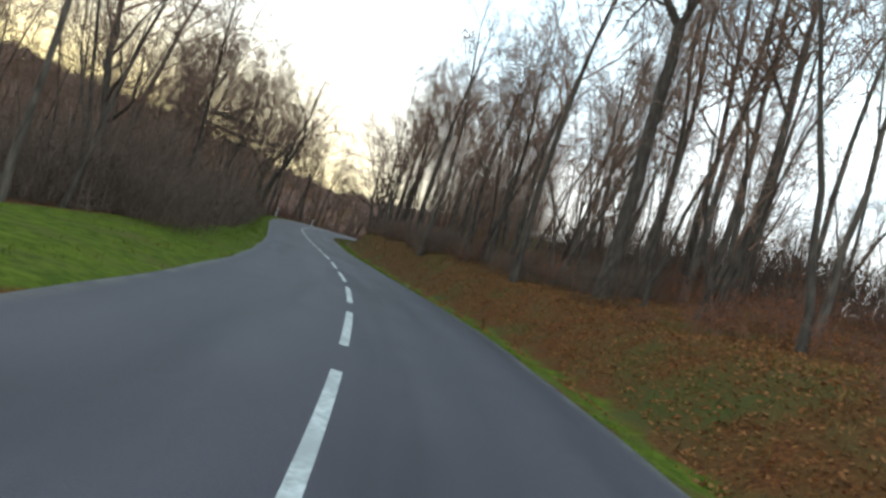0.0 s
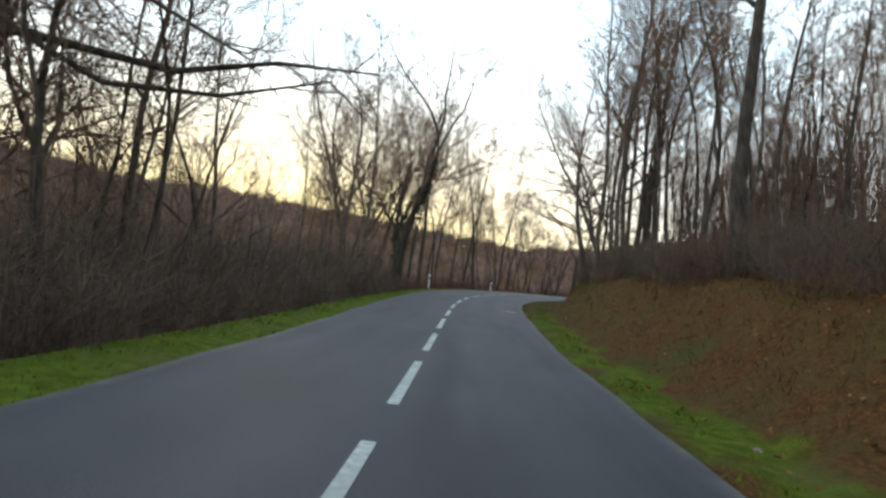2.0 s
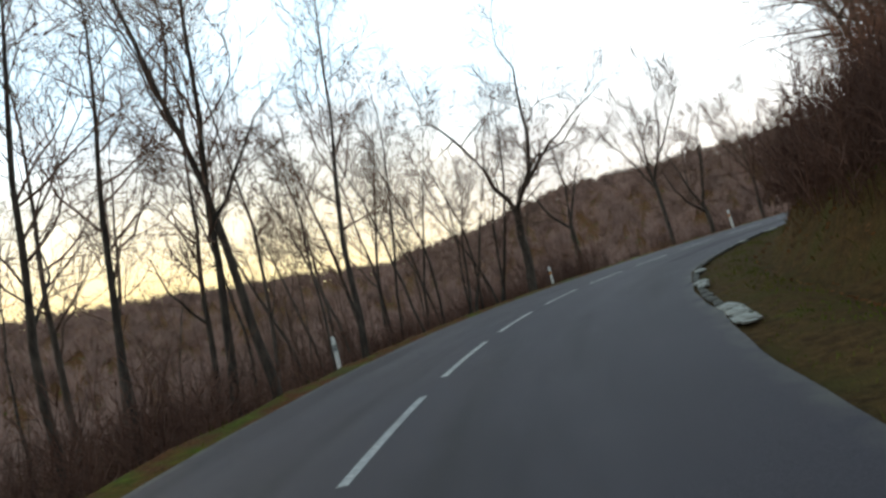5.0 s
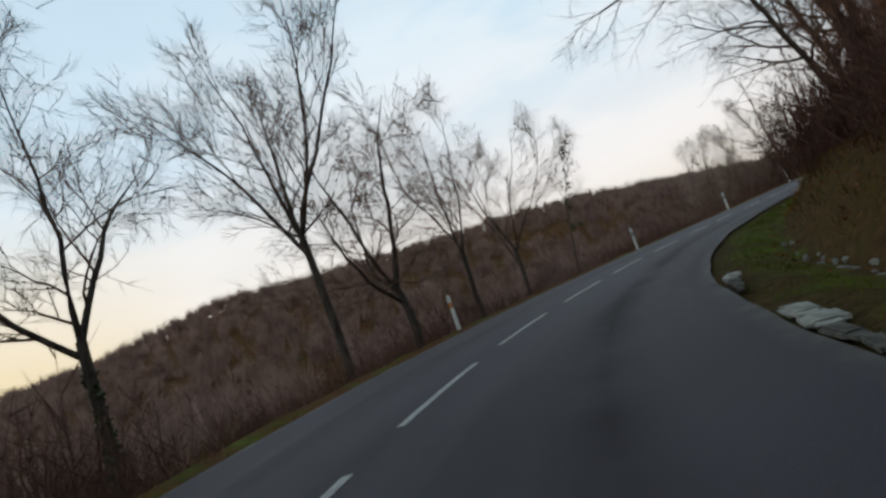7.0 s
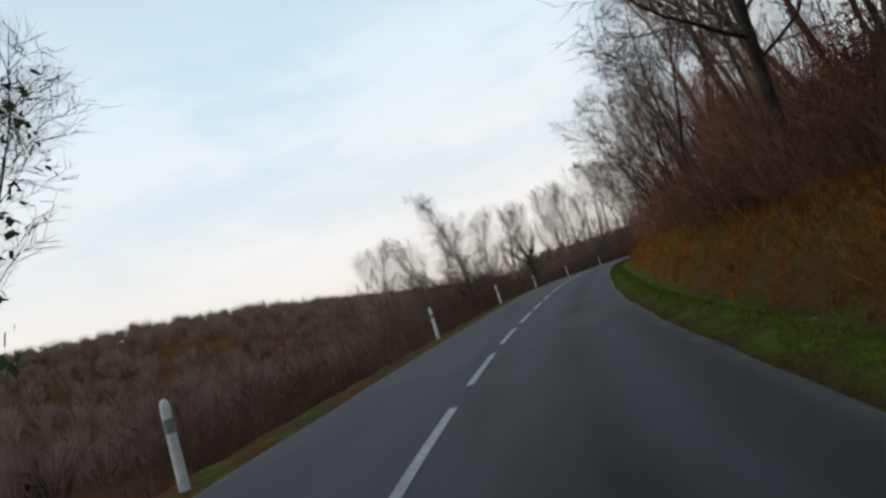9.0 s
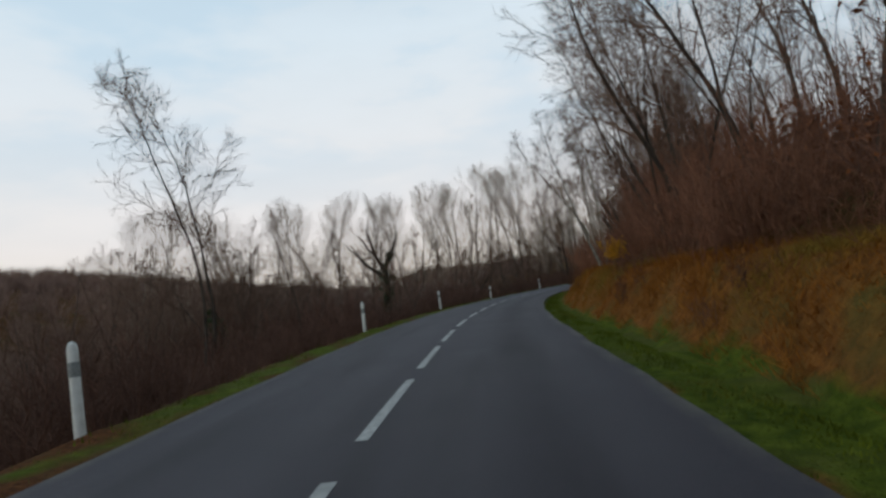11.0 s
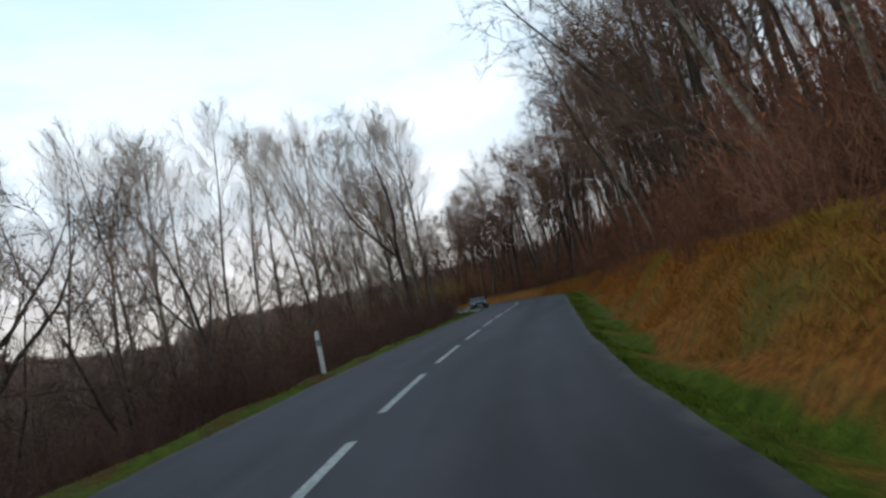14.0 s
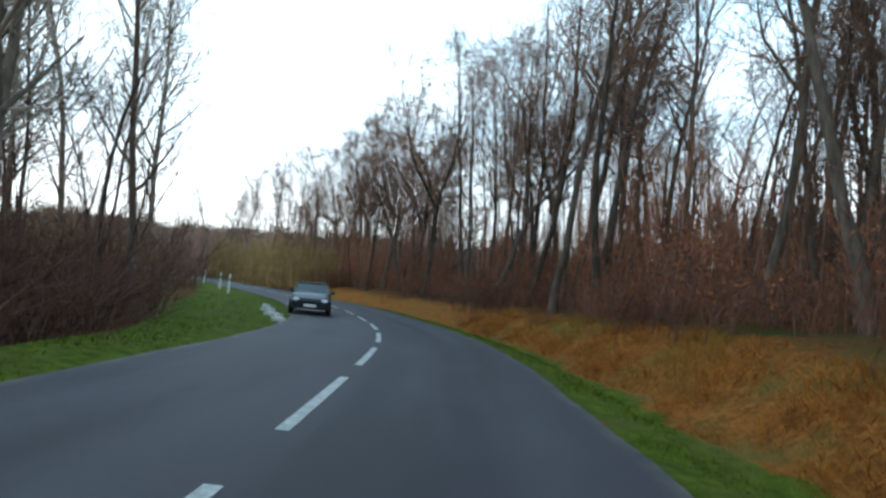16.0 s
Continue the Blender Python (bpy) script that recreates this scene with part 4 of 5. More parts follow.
for i, (kind, sv, off, size) in enumerate((("multi", 91.0, 5.4, 0.95), ("multi", 89.6, 6.3, 0.95), ("slim", 80.0, 6.4, 1.1), ("slim", 84.6, 7.2, 1.1))):
    q = along(sv, off)
    placed.append((q.x, q.y))
    plant(kind, q.x, q.y, 70 * i, size, i % 3, group=OUTER)
wood(27, 6, 34, 3.4, 18, ("stem", "slim", "stem", "stem", "roadside"), 1.6, OUTER, side=1)
wood(40, 34, 66, 3.5, 18, ("slim", "stem", "multi", "stem", "roadside"), 1.5, OUTER, side=1, size=(0.8, 1.1))
wood(9, 62, 99, 3.4, 11, ("stem", "stem", "stem"), 0.9, OUTER, side=1, size=(0.85, 1.15))
wood(8, 85, 91.5, 2.6, 6.5, ("stem", "stem", "stem"), 0.7, OUTER, side=1, size=(0.8, 1.0))
wood(6, 64, 82, 5, 14, ("slim", "roadside", "slim"), 1.5, OUTER, side=1, size=(0.95, 1.2))
wood(13, 62, 99, 8, 22, ("slim", "stem", "stem"), 1.6, OUTER, side=1, size=(0.9, 1.3))
wood(10, 150, 215, 4.0, 12, ("multi", "stem", "multi"), 2.5, OUTER, side=1, size=(0.45, 0.75))
wood(14, 160, 192, 5.5, 16, ("multi", "multi", "stem"), 1.6, OUTER, side=1, size=(0.5, 0.72))
wood(26, 164, 198, 10, 26, ("multi", "orchard", "multi"), 1.6, OUTER, side=1, size=(0.8, 1.05), power=1.0)
wood(14, 194, 222, 12, 24, ("multi", "multi", "orchard"), 2.0, OUTER, side=1, size=(0.55, 0.8), power=1.0)
wood(20, 218, 248, 4.0, 16, ("poplar", "stem", "multi", "stem"), 1.8, OUTER, side=1, size=(0.7, 1.0))

# poplar row across the meadow
for i in range(-9, 19):
    x, y = 107 + i * 2.7 + RNG.uniform(-0.8, 0.8), 147 - i * 1.2 + RNG.uniform(-2.0, 2.0)
    plant("poplar", x, y, size=1.16 + 0.018 * i + RNG.uniform(-0.06, 0.06), variant=i % 3, group="poplar row beyond the meadow")


# bushy trees between the road and the poplars
for i in range(10):
    x, y = 112 + i * 4.0 + RNG.uniform(-1, 1), 136 - i * 1.2 + RNG.uniform(-3, 3)
    plant(("multi", "stem", "multi", "roadside")[i % 4], x, y, size=RNG.uniform(0.75, 0.95), variant=i % 3, group="bushy trees below the far bend")


for i in range(16):
    x, y = 88 + i * 3.9 + RNG.uniform(-1.5, 1.5), 146 - i * 1.7 + RNG.uniform(-5, 3)
    plant("multi", x, y, size=RNG.uniform(0.5, 0.72), variant=i % 3, group="bushy trees below the far bend")


# ---- brush, as stuff ----
def brush_mesh(name, seed, stems, height, width, mat, leaves=0, leaf_mat=None):
    rng = np.random.default_rng(seed)
    lines, fine = [], []
    for i in range(stems):
        a, r = rng.uniform(0, 6.28), width * math.sqrt(rng.uniform(0, 1))
        st = grow(rng, (r * math.cos(a), r * math.sin(a), -0.3), np.array((rng.normal(0, 0.25), rng.normal(0, 0.25), 1.0)), height * rng.uniform(0.5, 1.1), rng.uniform(0.009, 0.018), 2, 0.14, 0.0, 0.35)
        lines.append(st)
        for j in range(7):
            p, r2, d = spot(st, rng.uniform(0.15, 0.95))
            fine.append(grow(rng, p, turned(rng, d, rng.uniform(25, 70), 0.1), height * rng.uniform(0.15, 0.45), 0.011, 1, 0.2, 0.04, 0.4))
    v, f = tubes(lines, 3)
    v, f = joined((v, split(f)), twig_spikes(fine))
    lines = lines + fine
    if leaves:
        lv = []
        for k in range(leaves):
            pts, _ = lines[rng.integers(len(lines))]
            c = pts[rng.integers(1, len(pts))] + rng.normal(0, 0.08, 3)
            a, b = rng.normal(0, 1, 3), rng.normal(0, 1, 3)
            a, b = a / np.linalg.norm(a) * 0.048, b / np.linalg.norm(b) * 0.032
            lv += [c - a, c + b, c + a, c - b]
        lf = split(np.arange(len(lv)).reshape(-1, 4)) + len(v)
        nf = len(f)
        me = fast_mesh(name, np.vstack([v, lv]), np.vstack([f, lf]), mat)
        me.materials.append(leaf_mat)
        me.polygons.foreach_set("material_index", np.r_[np.zeros(nf, np.int32), np.ones(len(lf), np.int32)])
        return me
    return fast_mesh(name, v, f, mat)


def sapling_mesh(name, seed, mat, stems=17, twigs=20, low=0.25, tall=(5, 10.5)):
    """A patch of close thin young stems."""
    rng = np.random.default_rng(seed)
    lines, fine = [], []
    for i in range(stems):
        st = grow(rng, (rng.uniform(-2.4, 2.4), rng.uniform(-2.4, 2.4), -0.8), np.array((rng.normal(0, 0.07), rng.normal(0, 0.07), 1.0)), rng.uniform(*tall), rng.uniform(0.025, 0.05), 5, 0.06, 0.02, 0.25)
        lines.append(st)
        for j in range(twigs):
            p, r, d = spot(st, rng.uniform(low, 1))
            fine.append(grow(rng, p, turned(rng, d, rng.uniform(25, 60), 0.1), rng.uniform(0.5, 1.6), 0.013, 1, 0.15, 0.06, 0.4))
    v, f = tubes(lines, 3)
    v, f = joined((v, split(f)), twig_spikes(fine))
    return fast_mesh(name, v, f, mat)


SAPLINGS = [sapling_mesh("saplings", 80 + k, BRUSH_DARK) for k in range(4)]
THICKET = [sapling_mesh("thicket", 90 + k, BRUSH_RED, 20, 46, 0.3, (5, 9.5)) for k in range(4)]
HEDGE = [sapling_mesh("hedge", 96 + k, HEDGE_TWIG, 26, 30, 0.05, (2.0, 4.2)) for k in range(2)]
BRUSHES = [brush_mesh("brush", 40 + k, 44, 2.6, 1.7, BRUSH) for k in range(4)]
GREY_BRUSHES = [brush_mesh("brush", 44 + k, 44, 2.6, 1.7, BRUSH_GREY) for k in range(4)]
RED_BRUSHES = [brush_mesh("brush", 50 + k, 44, 2.6, 1.7, BRUSH_RED) for k in range(3)]
LEAFY = [brush_mesh("undergrowth", 60 + k, 26, 2.2, 1.6, BRUSH, 420, DEAD_LEAF) for k in range(3)]


# where the marker posts stand
POSTS = [(-18.89, 66.91), (-17.77, 81.04), (-10.5, 94.22), (1.83, 103.12), (15.35, 108.05), (29.06, 112.39), (42.69, 115.88), (57.26, 119.07), (71.27, 120.58), (86.5, 120.9), (101.43, 118.76),
         (153.6, 118.0), (161.0, 120.2), (170.0, 123.6)]


def brush(n, s_lo, s_hi, d_lo, d_hi, size_lo, size_hi, side, label, meshes, name="brush"):
    rng = random.Random(n + 7 * s_lo + 13 * s_hi + 17 * d_lo + 3 * d_hi)
    for _ in range(n):
        s, d = rng.uniform(s_lo, s_hi), rng.uniform(d_lo, d_hi)
        edge = float(right_edge(s)) if side < 0 else float(left_edge(s))
        q = along(s, side * (edge + d))
        ss, off, ok = clear_of_road(q.x, q.y, d_lo * 0.8)
        if side > 0 and d < np.interp(s, [228, 238, 246, 262, 282], [1.5, 3.0, 6.4, 6.2, 2.5]):
            continue
        if not ok or off * side < 0 or any((q.x - a) ** 2 + (q.y - b) ** 2 < 6 for a, b in POSTS) or any((q.x - a) ** 2 + (q.y - b) ** 2 < 7 * size_hi ** 2 for a, b in GORSE_GAP):
            continue
        o = new(name, rng.choice(meshes))
        k = rng.uniform(size_lo, size_hi)
        o.matrix_basis = Matrix.LocRotScale((q.x, q.y, ground_z(q.x, q.y)), Euler((0, 0, rng.uniform(0, 6.28))), (k, k, k * rng.uniform(0.8, 1.2)))
        tagged(o, label, "brush", kind="stuff")


BELOW = "leafless brown thicket below the road"
BESIDE = "leafless brown thicket beside the verge"
UNDER = "brown undergrowth with withered leaves under the trees"
YOUNG = "close stand of thin bare saplings in the wood"
RUSSET = "dense russet thicket of thin bare stems"
brush(120, 14, 66, 2.9, 7, 0.8, 1.25, 1, BELOW, GREY_BRUSHES)
brush(70, 14, 66, 1.7, 3.0, 0.4, 0.6, 1, BELOW, GREY_BRUSHES)
brush(70, 0, 66, 6, 18, 1.0, 1.6, 1, BELOW, GREY_BRUSHES)
brush(64, 28, 68, 4.2, 10, 1.25, 1.7, 1, BELOW, GREY_BRUSHES)
brush(60, 42, 68, 6, 13, 1.8, 2.3, 1, BELOW, GREY_BRUSHES + BRUSHES[:2])
brush(100, 60, 150, 2.2, 7, 0.55, 0.95, 1, BELOW, BRUSHES)
brush(80, 60, 150, 6, 18, 0.9, 1.4, 1, BELOW, BRUSHES)
brush(50, 74, 98, 3.4, 10, 1.0, 1.4, 1, BELOW, BRUSHES)
brush(130, 150, 250, 2.0, 7, 0.55, 0.95, 1, BESIDE, BRUSHES)
brush(90, 150, 262, 6, 20, 0.8, 1.3, 1, BESIDE, BRUSHES)
brush(80, 168, 250, 8, 26, 1.2, 1.7, 1, BESIDE, BRUSHES)
brush(70, 160, 222, 20, 46, 1.5, 2.1, 1, BESIDE, BRUSHES)
brush(70, 150, 250, 1.5, 3.2, 0.2, 0.36, -1, "low withered bracken clump on the bank", LEAFY, "bracken")
brush(56, 160, 204, 7, 16, 1.5, 2.1, 1, BESIDE, BRUSHES)
brush(26, 228, 262, 7.0, 18, 0.8, 1.1, 1, "tall brown thicket beside the bend", HEDGE, "thicket")
brush(60, 212, 252, 3.5, 14, 1.1, 1.6, 1, BESIDE, BRUSHES)
brush(40, 262, 320, 2.6, 10, 0.8, 1.3, 1, BESIDE, BRUSHES)
brush(46, 3, 30, 3.2, 12, 0.25, 0.6, -1, UNDER, LEAFY, "undergrowth")
brush(34, 26, 112, 4.4, 12, 0.35, 0.75, -1, UNDER, LEAFY, "undergrowth")
brush(190, 112, 255, 3.1, 11, 0.6, 1.25, -1, UNDER, LEAFY, "undergrowth")
brush(60, 250, 310, 2.2, 9, 0.7, 1.3, -1, UNDER, LEAFY, "undergrowth")
brush(40, 4, 40, 12, 30, 0.5, 0.9, -1, YOUNG, SAPLINGS, "saplings")
brush(60, 4, 40, 10, 26, 0.8, 1.2, -1, "dark leafless brambles under the trees of the wood", GREY_BRUSHES)
brush(8, 40, 64, 7, 16, 0.7, 1.0, -1, YOUNG, SAPLINGS, "saplings")
brush(26, 64, 112, 7, 20, 0.8, 1.2, -1, YOUNG, SAPLINGS, "saplings")
brush(20, 108, 212, 8, 20, 0.6, 0.85, -1, YOUNG, SAPLINGS, "saplings")
brush(34, 226, 292, 8, 24, 0.9, 1.25, -1, YOUNG, SAPLINGS, "saplings")
brush(28, 10, 100, 4.0, 16, 0.6, 0.9, 1, "close stand of thin bare saplings below the road", SAPLINGS, "saplings")
brush(14, 255, 320, 4.0, 16, 0.5, 0.8, 1, "close stand of thin bare saplings beside the road", SAPLINGS, "saplings")
brush(24, 150, 215, 7, 20, 0.4, 0.55, -1, RUSSET, THICKET, "thicket")
brush(34, 204, 240, 5, 16, 0.42, 0.66, -1, RUSSET, THICKET, "thicket")
brush(60, 236, 292, 4.4, 20, 0.5, 0.8, -1, RUSSET, THICKET, "thicket")
brush(40, 84, 120, 4.6, 9, 0.35, 0.55, -1, RUSSET, THICKET, "thicket")
brush(90, 180, 252, 2.0, 6, 0.6, 1.0, 1, BESIDE, BRUSHES)
brush(150, 100, 228, 1.5, 2.6, 0.28, 0.45, 1, BESIDE, BRUSHES)
brush(110, 76, 132, 2.7, 6.0, 0.5, 0.9, -1, "dense dark brambles over the bank", BRUSHES)
brush(130, 126, 208, 2.9, 6.5, 0.5, 0.9, -1, "dense russet brambles over the bank", RED_BRUSHES)
brush(60, 206, 252, 4.0, 8.0, 0.4, 0.7, -1, "dense russet brambles over the bank", RED_BRUSHES)
brush(66, 118, 214, 4.8, 11, 0.4, 0.64, -1, RUSSET, THICKET, "thicket")
brush(30, 16, 34, 4.2, 8.0, 0.4, 0.6, -1, "dark leafless brambles along the top of the bank", GREY_BRUSHES)
brush(110, 32, 64, 3.3, 7.0, 0.4, 0.66, -1, "dark leafless brambles along the top of the bank", GREY_BRUSHES + BRUSHES[:1])
brush(12, 53, 60, 4.2, 6.0, 0.5, 0.75, -1, "dark leafless brambles at the foot of the trees", GREY_BRUSHES)
brush(40, 280, 332, 1.5, 6, 1.1, 1.6, -1, "tall olive-brown hedge along the far road", HEDGE, "hedge")
brush(30, 290, 332, 1.5, 10, 0.8, 1.2, 1, "tall olive-brown hedge along the far road", HEDGE, "hedge")


# far woods on the hills
def far_woods():
    rng = np.random.default_rng(8)
    n = 9500
    yaw = np.radians(rng.uniform(-112, 108, n))
    r = np.sqrt(rng.uniform(75 ** 2, 325 ** 2, n))
    east = rng.uniform(0, 1, n) < 0.3
    yaw = np.where(east, np.radians(rng.uniform(-100, -45, n)), yaw)
    r = np.where(east, rng.uniform(230, 380, n), r)
    x, y = 10 - r * np.sin(yaw), 80 + r * np.cos(yaw)
    behind = rng.uniform(0, 1, n) < 0.12
    x, y = np.where(behind, rng.uniform(62, 160, n), x), np.where(behind, rng.uniform(5, 92, n), y)
    z, s, off, d = ground(x, y)
    keep = (off > 34) | (r > 190) & ~behind | behind & (off < -26)
    x, y, z = x[keep], y[keep], z[keep]
    m, k = len(x), 30
    h, w = rng.uniform(4.0, 9.0, (m, 1)), rng.uniform(2.2, 4.6, (m, 1))
    a, b = rng.uniform(0, 6.28, (m, k)), np.sqrt(rng.uniform(0, 1, (m, k))) * w
    top = h * (0.45 + 0.55 * np.sqrt(1 - (b / w) ** 2 * 0.98)) * rng.uniform(0.86, 1, (m, k))
    low = h * rng.uniform(0.0, 0.5, (m, k))
    foot = np.stack([x[:, None] + 0.3 * b * np.cos(a), y[:, None] + 0.3 * b * np.sin(a), z[:, None] + np.minimum(low, top - 0.8)], -1).reshape(-1, 3)
    tip = np.stack([x[:, None] + b * np.cos(a), y[:, None] + b * np.sin(a), z[:, None] + top], -1).reshape(-1, 3)
    v, f = spikes(foot, tip, rng.uniform(0.12, 0.24, m * k))
    return tagged(new("far_woods", fast_mesh("far_woods", v, f, FAR_TREES)), "bare brown woods on the far hills", "woods", kind="stuff")


far_woods()


# grass and withered stalks on the verges, as stuff
def blades(name, label, n, s_lo, s_hi, side, d_of, mat, tall, seed):
    rng = np.random.default_rng(seed)
    s = rng.uniform(s_lo, s_hi, n)
    if mat is GRASS:
        s = s[(s < 60) | (s > (112 if side < 0 else 226)) | (rng.uniform(0, 1, n) < np.where((side > 0) & (s > 70) & (s < 150), 0.15, 0.4))]
        if side < 0:
            s = s[(s > 60) | (rng.uniform(0, 1, len(s)) < 0.55)]
        n = len(s)
    edge = right_edge(s) if side < 0 else left_edge(s)
    off = side * (edge + d_of(rng, s, n))
    ss = s + S0
    px = np.interp(ss, RS, ROAD[:, 0]) + np.interp(ss, RS, LEFT[:, 0]) * off
    py = np.interp(ss, RS, ROAD[:, 1]) + np.interp(ss, RS, LEFT[:, 1]) * off
    if mat is GRASS:
        keep = np.abs(off) - edge > 0.1 + 0.16 * lumps(px, py, 0.7, 5)
        s, off, px, py = s[keep], off[keep], px[keep], py[keep]
        n = len(s)
    pz = ground(px, py)[0]
    a = rng.uniform(0, 6.28, n)
    h = tall * rng.uniform(0.4, 1.2, n)
    h = h * np.clip(0.8 + 0.7 * lumps(px, py, 0.6, seed), 0.25, 1.6)
    w = (0.007 + 0.007 * rng.uniform(0, 1, n)) * (0.8 if mat is STRAW else 1)
    lean = rng.normal(0, 0.75 if mat is STRAW else 0.45, (n, 2)) * h[:, None]
    base = np.stack([px, py, pz - 0.02], 1)
    sidev = np.stack([np.cos(a) * w, np.sin(a) * w, 0 * w], 1)
    tip = base + np.stack([lean[:, 0], lean[:, 1], h], 1)
    v = np.stack([base - sidev, base + sidev, tip], 1).reshape(-1, 3)
    f = np.arange(3 * n).reshape(-1, 3)
    tagged(new(name, fast_mesh(name, v, f, mat)), label, "grass", kind="stuff")


def foot_of(s):
    return np.interp(s, FOOT_S, FOOT_D)


def verge_of(s):
    return np.interp(s, [-20, 0, 15, 30, 60, 100, 130, 225, 236, 246, 262, 280], [4.2, 3.8, 2.8, 1.15, 1.0, 1.0, 0.9, 0.9, 1.6, 4.6, 4.2, 2.0])


blades("verge_grass", "short green grass on the verge beside the wood", 90000, -4, 262, -1, lambda g, s, n: -0.05 + g.uniform(0, 1, n) * foot_of(s) * np.interp(s, [140, 170], [1.05, 0.92]), GRASS, 0.075, 1)
blades("verge_grass", "short green grass on the outer verge", 50000, -4, 262, 1, lambda g, s, n: -0.05 + g.uniform(0, 1, n) ** 1.2 * verge_of(s), GRASS, 0.09, 2)
blades("dry_stalks", "withered tan bracken and grass on the bank", 120000, 112, 250, -1, lambda g, s, n: foot_of(s) + 0.1 + g.uniform(0, 1, n) ** 1.3 * 1.9, STRAW, 0.22, 3)
blades("dry_stalks", "withered brown stalks on the leafy bank", 26000, 0, 112, -1, lambda g, s, n: foot_of(s) + 0.2 + g.uniform(0, 1, n) * 4.0, STRAW_DARK, 0.22, 4)


def leaves(n, s_lo, s_hi, seed):
    """Fallen leaves on the bank and along the edge of the verge."""
    rng = np.random.default_rng(seed)
    s = rng.uniform(s_lo, s_hi, n)
    off = -(right_edge(s) + foot_of(s) * 0.8 + rng.uniform(0, 1, n) ** 1.3 * 7)
    ss = s + S0
    px = np.interp(ss, RS, ROAD[:, 0]) + np.interp(ss, RS, LEFT[:, 0]) * off
    py = np.interp(ss, RS, ROAD[:, 1]) + np.interp(ss, RS, LEFT[:, 1]) * off
    c = np.stack([px, py, ground(px, py)[0] + 0.03], 1)
    a = rng.normal(0, 1, (n, 3)) * (1, 1, 0.45)
    b = rng.normal(0, 1, (n, 3)) * (1, 1, 0.45)
    a *= 0.045 / np.linalg.norm(a, axis=1)[:, None]
    b *= 0.03 / np.linalg.norm(b, axis=1)[:, None]
    v = np.stack([c - a, c + b, c + a, c - b], 1).reshape(-1, 3)
    tagged(new("fallen_leaves", fast_mesh("fallen_leaves", v, np.arange(4 * n).reshape(-1, 4), LITTER_LEAF)), "fallen brown leaves on the bank", "leaves", kind="stuff")


leaves(18000, -2, 24, 6)
leaves(3500, 24, 46, 8)
leaves(7000, 46, 112, 7)

# ---- marker posts ----
def marker_post(place, amber):
    root = new("marker_post")
    bm = bmesh.new()
    rings = []
    for z, r in ((-0.3, 0.075), (0.9, 0.068), (1.0, 0.07), (1.07, 0.066), (1.12, 0.05), (1.145, 0.02)):
        rings.append([bm.verts.new((r * math.cos(a), r * 0.85 * math.sin(a), z)) for a in [i * math.pi / 7 for i in range(14)]])
    for a, b in zip(rings, rings[1:]):
        for i in range(14):
            bm.faces.new((a[i], a[(i + 1) % 14], b[(i + 1) % 14], b[i]))
    bm.faces.new(rings[-1])
    part("shaft", bm, POST_WHITE, root)
    bm = bmesh.new()
    rings = [[bm.verts.new((0.0735 * math.cos(a), 0.0735 * 0.86 * math.sin(a), z)) for a in [i * math.pi / 7 for i in range(14)]] for z in (0.72, 0.90)]
    for i in range(14):
        bm.faces.new((rings[0][i], rings[0][(i + 1) % 14], rings[1][(i + 1) % 14], rings[1][i]))
    part("reflector_band", bm, GREY_BAND, root, "grey band round the post")
    if amber:
        bm = bmesh.new()
        arc = [math.pi + radians(a) for a in range(-30, 71, 20)]
        rings = [[bm.verts.new((0.0775 * math.cos(a), 0.0775 * 0.86 * math.sin(a), z)) for a in arc] for z in (0.73, 0.89)]
        for i in range(len(arc) - 1):
            bm.faces.new((rings[0][i], rings[0][i + 1], rings[1][i + 1], rings[1][i]))
        part("reflector", bm, ORANGE_BAND, root, "amber reflector")
    root.matrix_basis = place
    return tagged(root, "white plastic marker post with reflective band on the verge", "marker post", group="marker posts along the bend")


for i, (x, y) in enumerate(POSTS):
    way = math.degrees(heading(float(road_frame(np.array([x]), np.array([y]))[0][0])))
    m = stand(x, y, way, tilt=(RNG.uniform(-2, 2), RNG.uniform(-2, 2)))
    marker_post(m, i in (2, 3))

# ---- pale kerb stones round the inside of the bend ----
def rough_stone(name, place, size, mat, seed):
    """A low weathered block with worn corners."""
    rng = random.Random(seed)
    bm = bmesh.new()
    bmesh.ops.create_cube(bm, size=1.0)
    bmesh.ops.bevel(bm, geom=bm.edges[:], offset=0.2, segments=2, affect="EDGES")
    for v in bm.verts:
        v.co = Vector((v.co.x * size[0], v.co.y * size[1], v.co.z * size[2])) * rng.uniform(0.84, 1.08)
    me = bpy.data.meshes.new(name)
    bm.to_mesh(me)
    bm.free()
    me.materials.append(mat)
    ob = new(name, me)
    ob.matrix_basis = place
    return ob


def along_pose(s, off, up=0.0, turn=0.0, beside_road=False):
    p = along(s, off)
    z = p.z if beside_road else ground_z(p.x, p.y)
    return Matrix.LocRotScale((p.x, p.y, z + up), Euler((0, 0, heading(s) + radians(turn))), None)


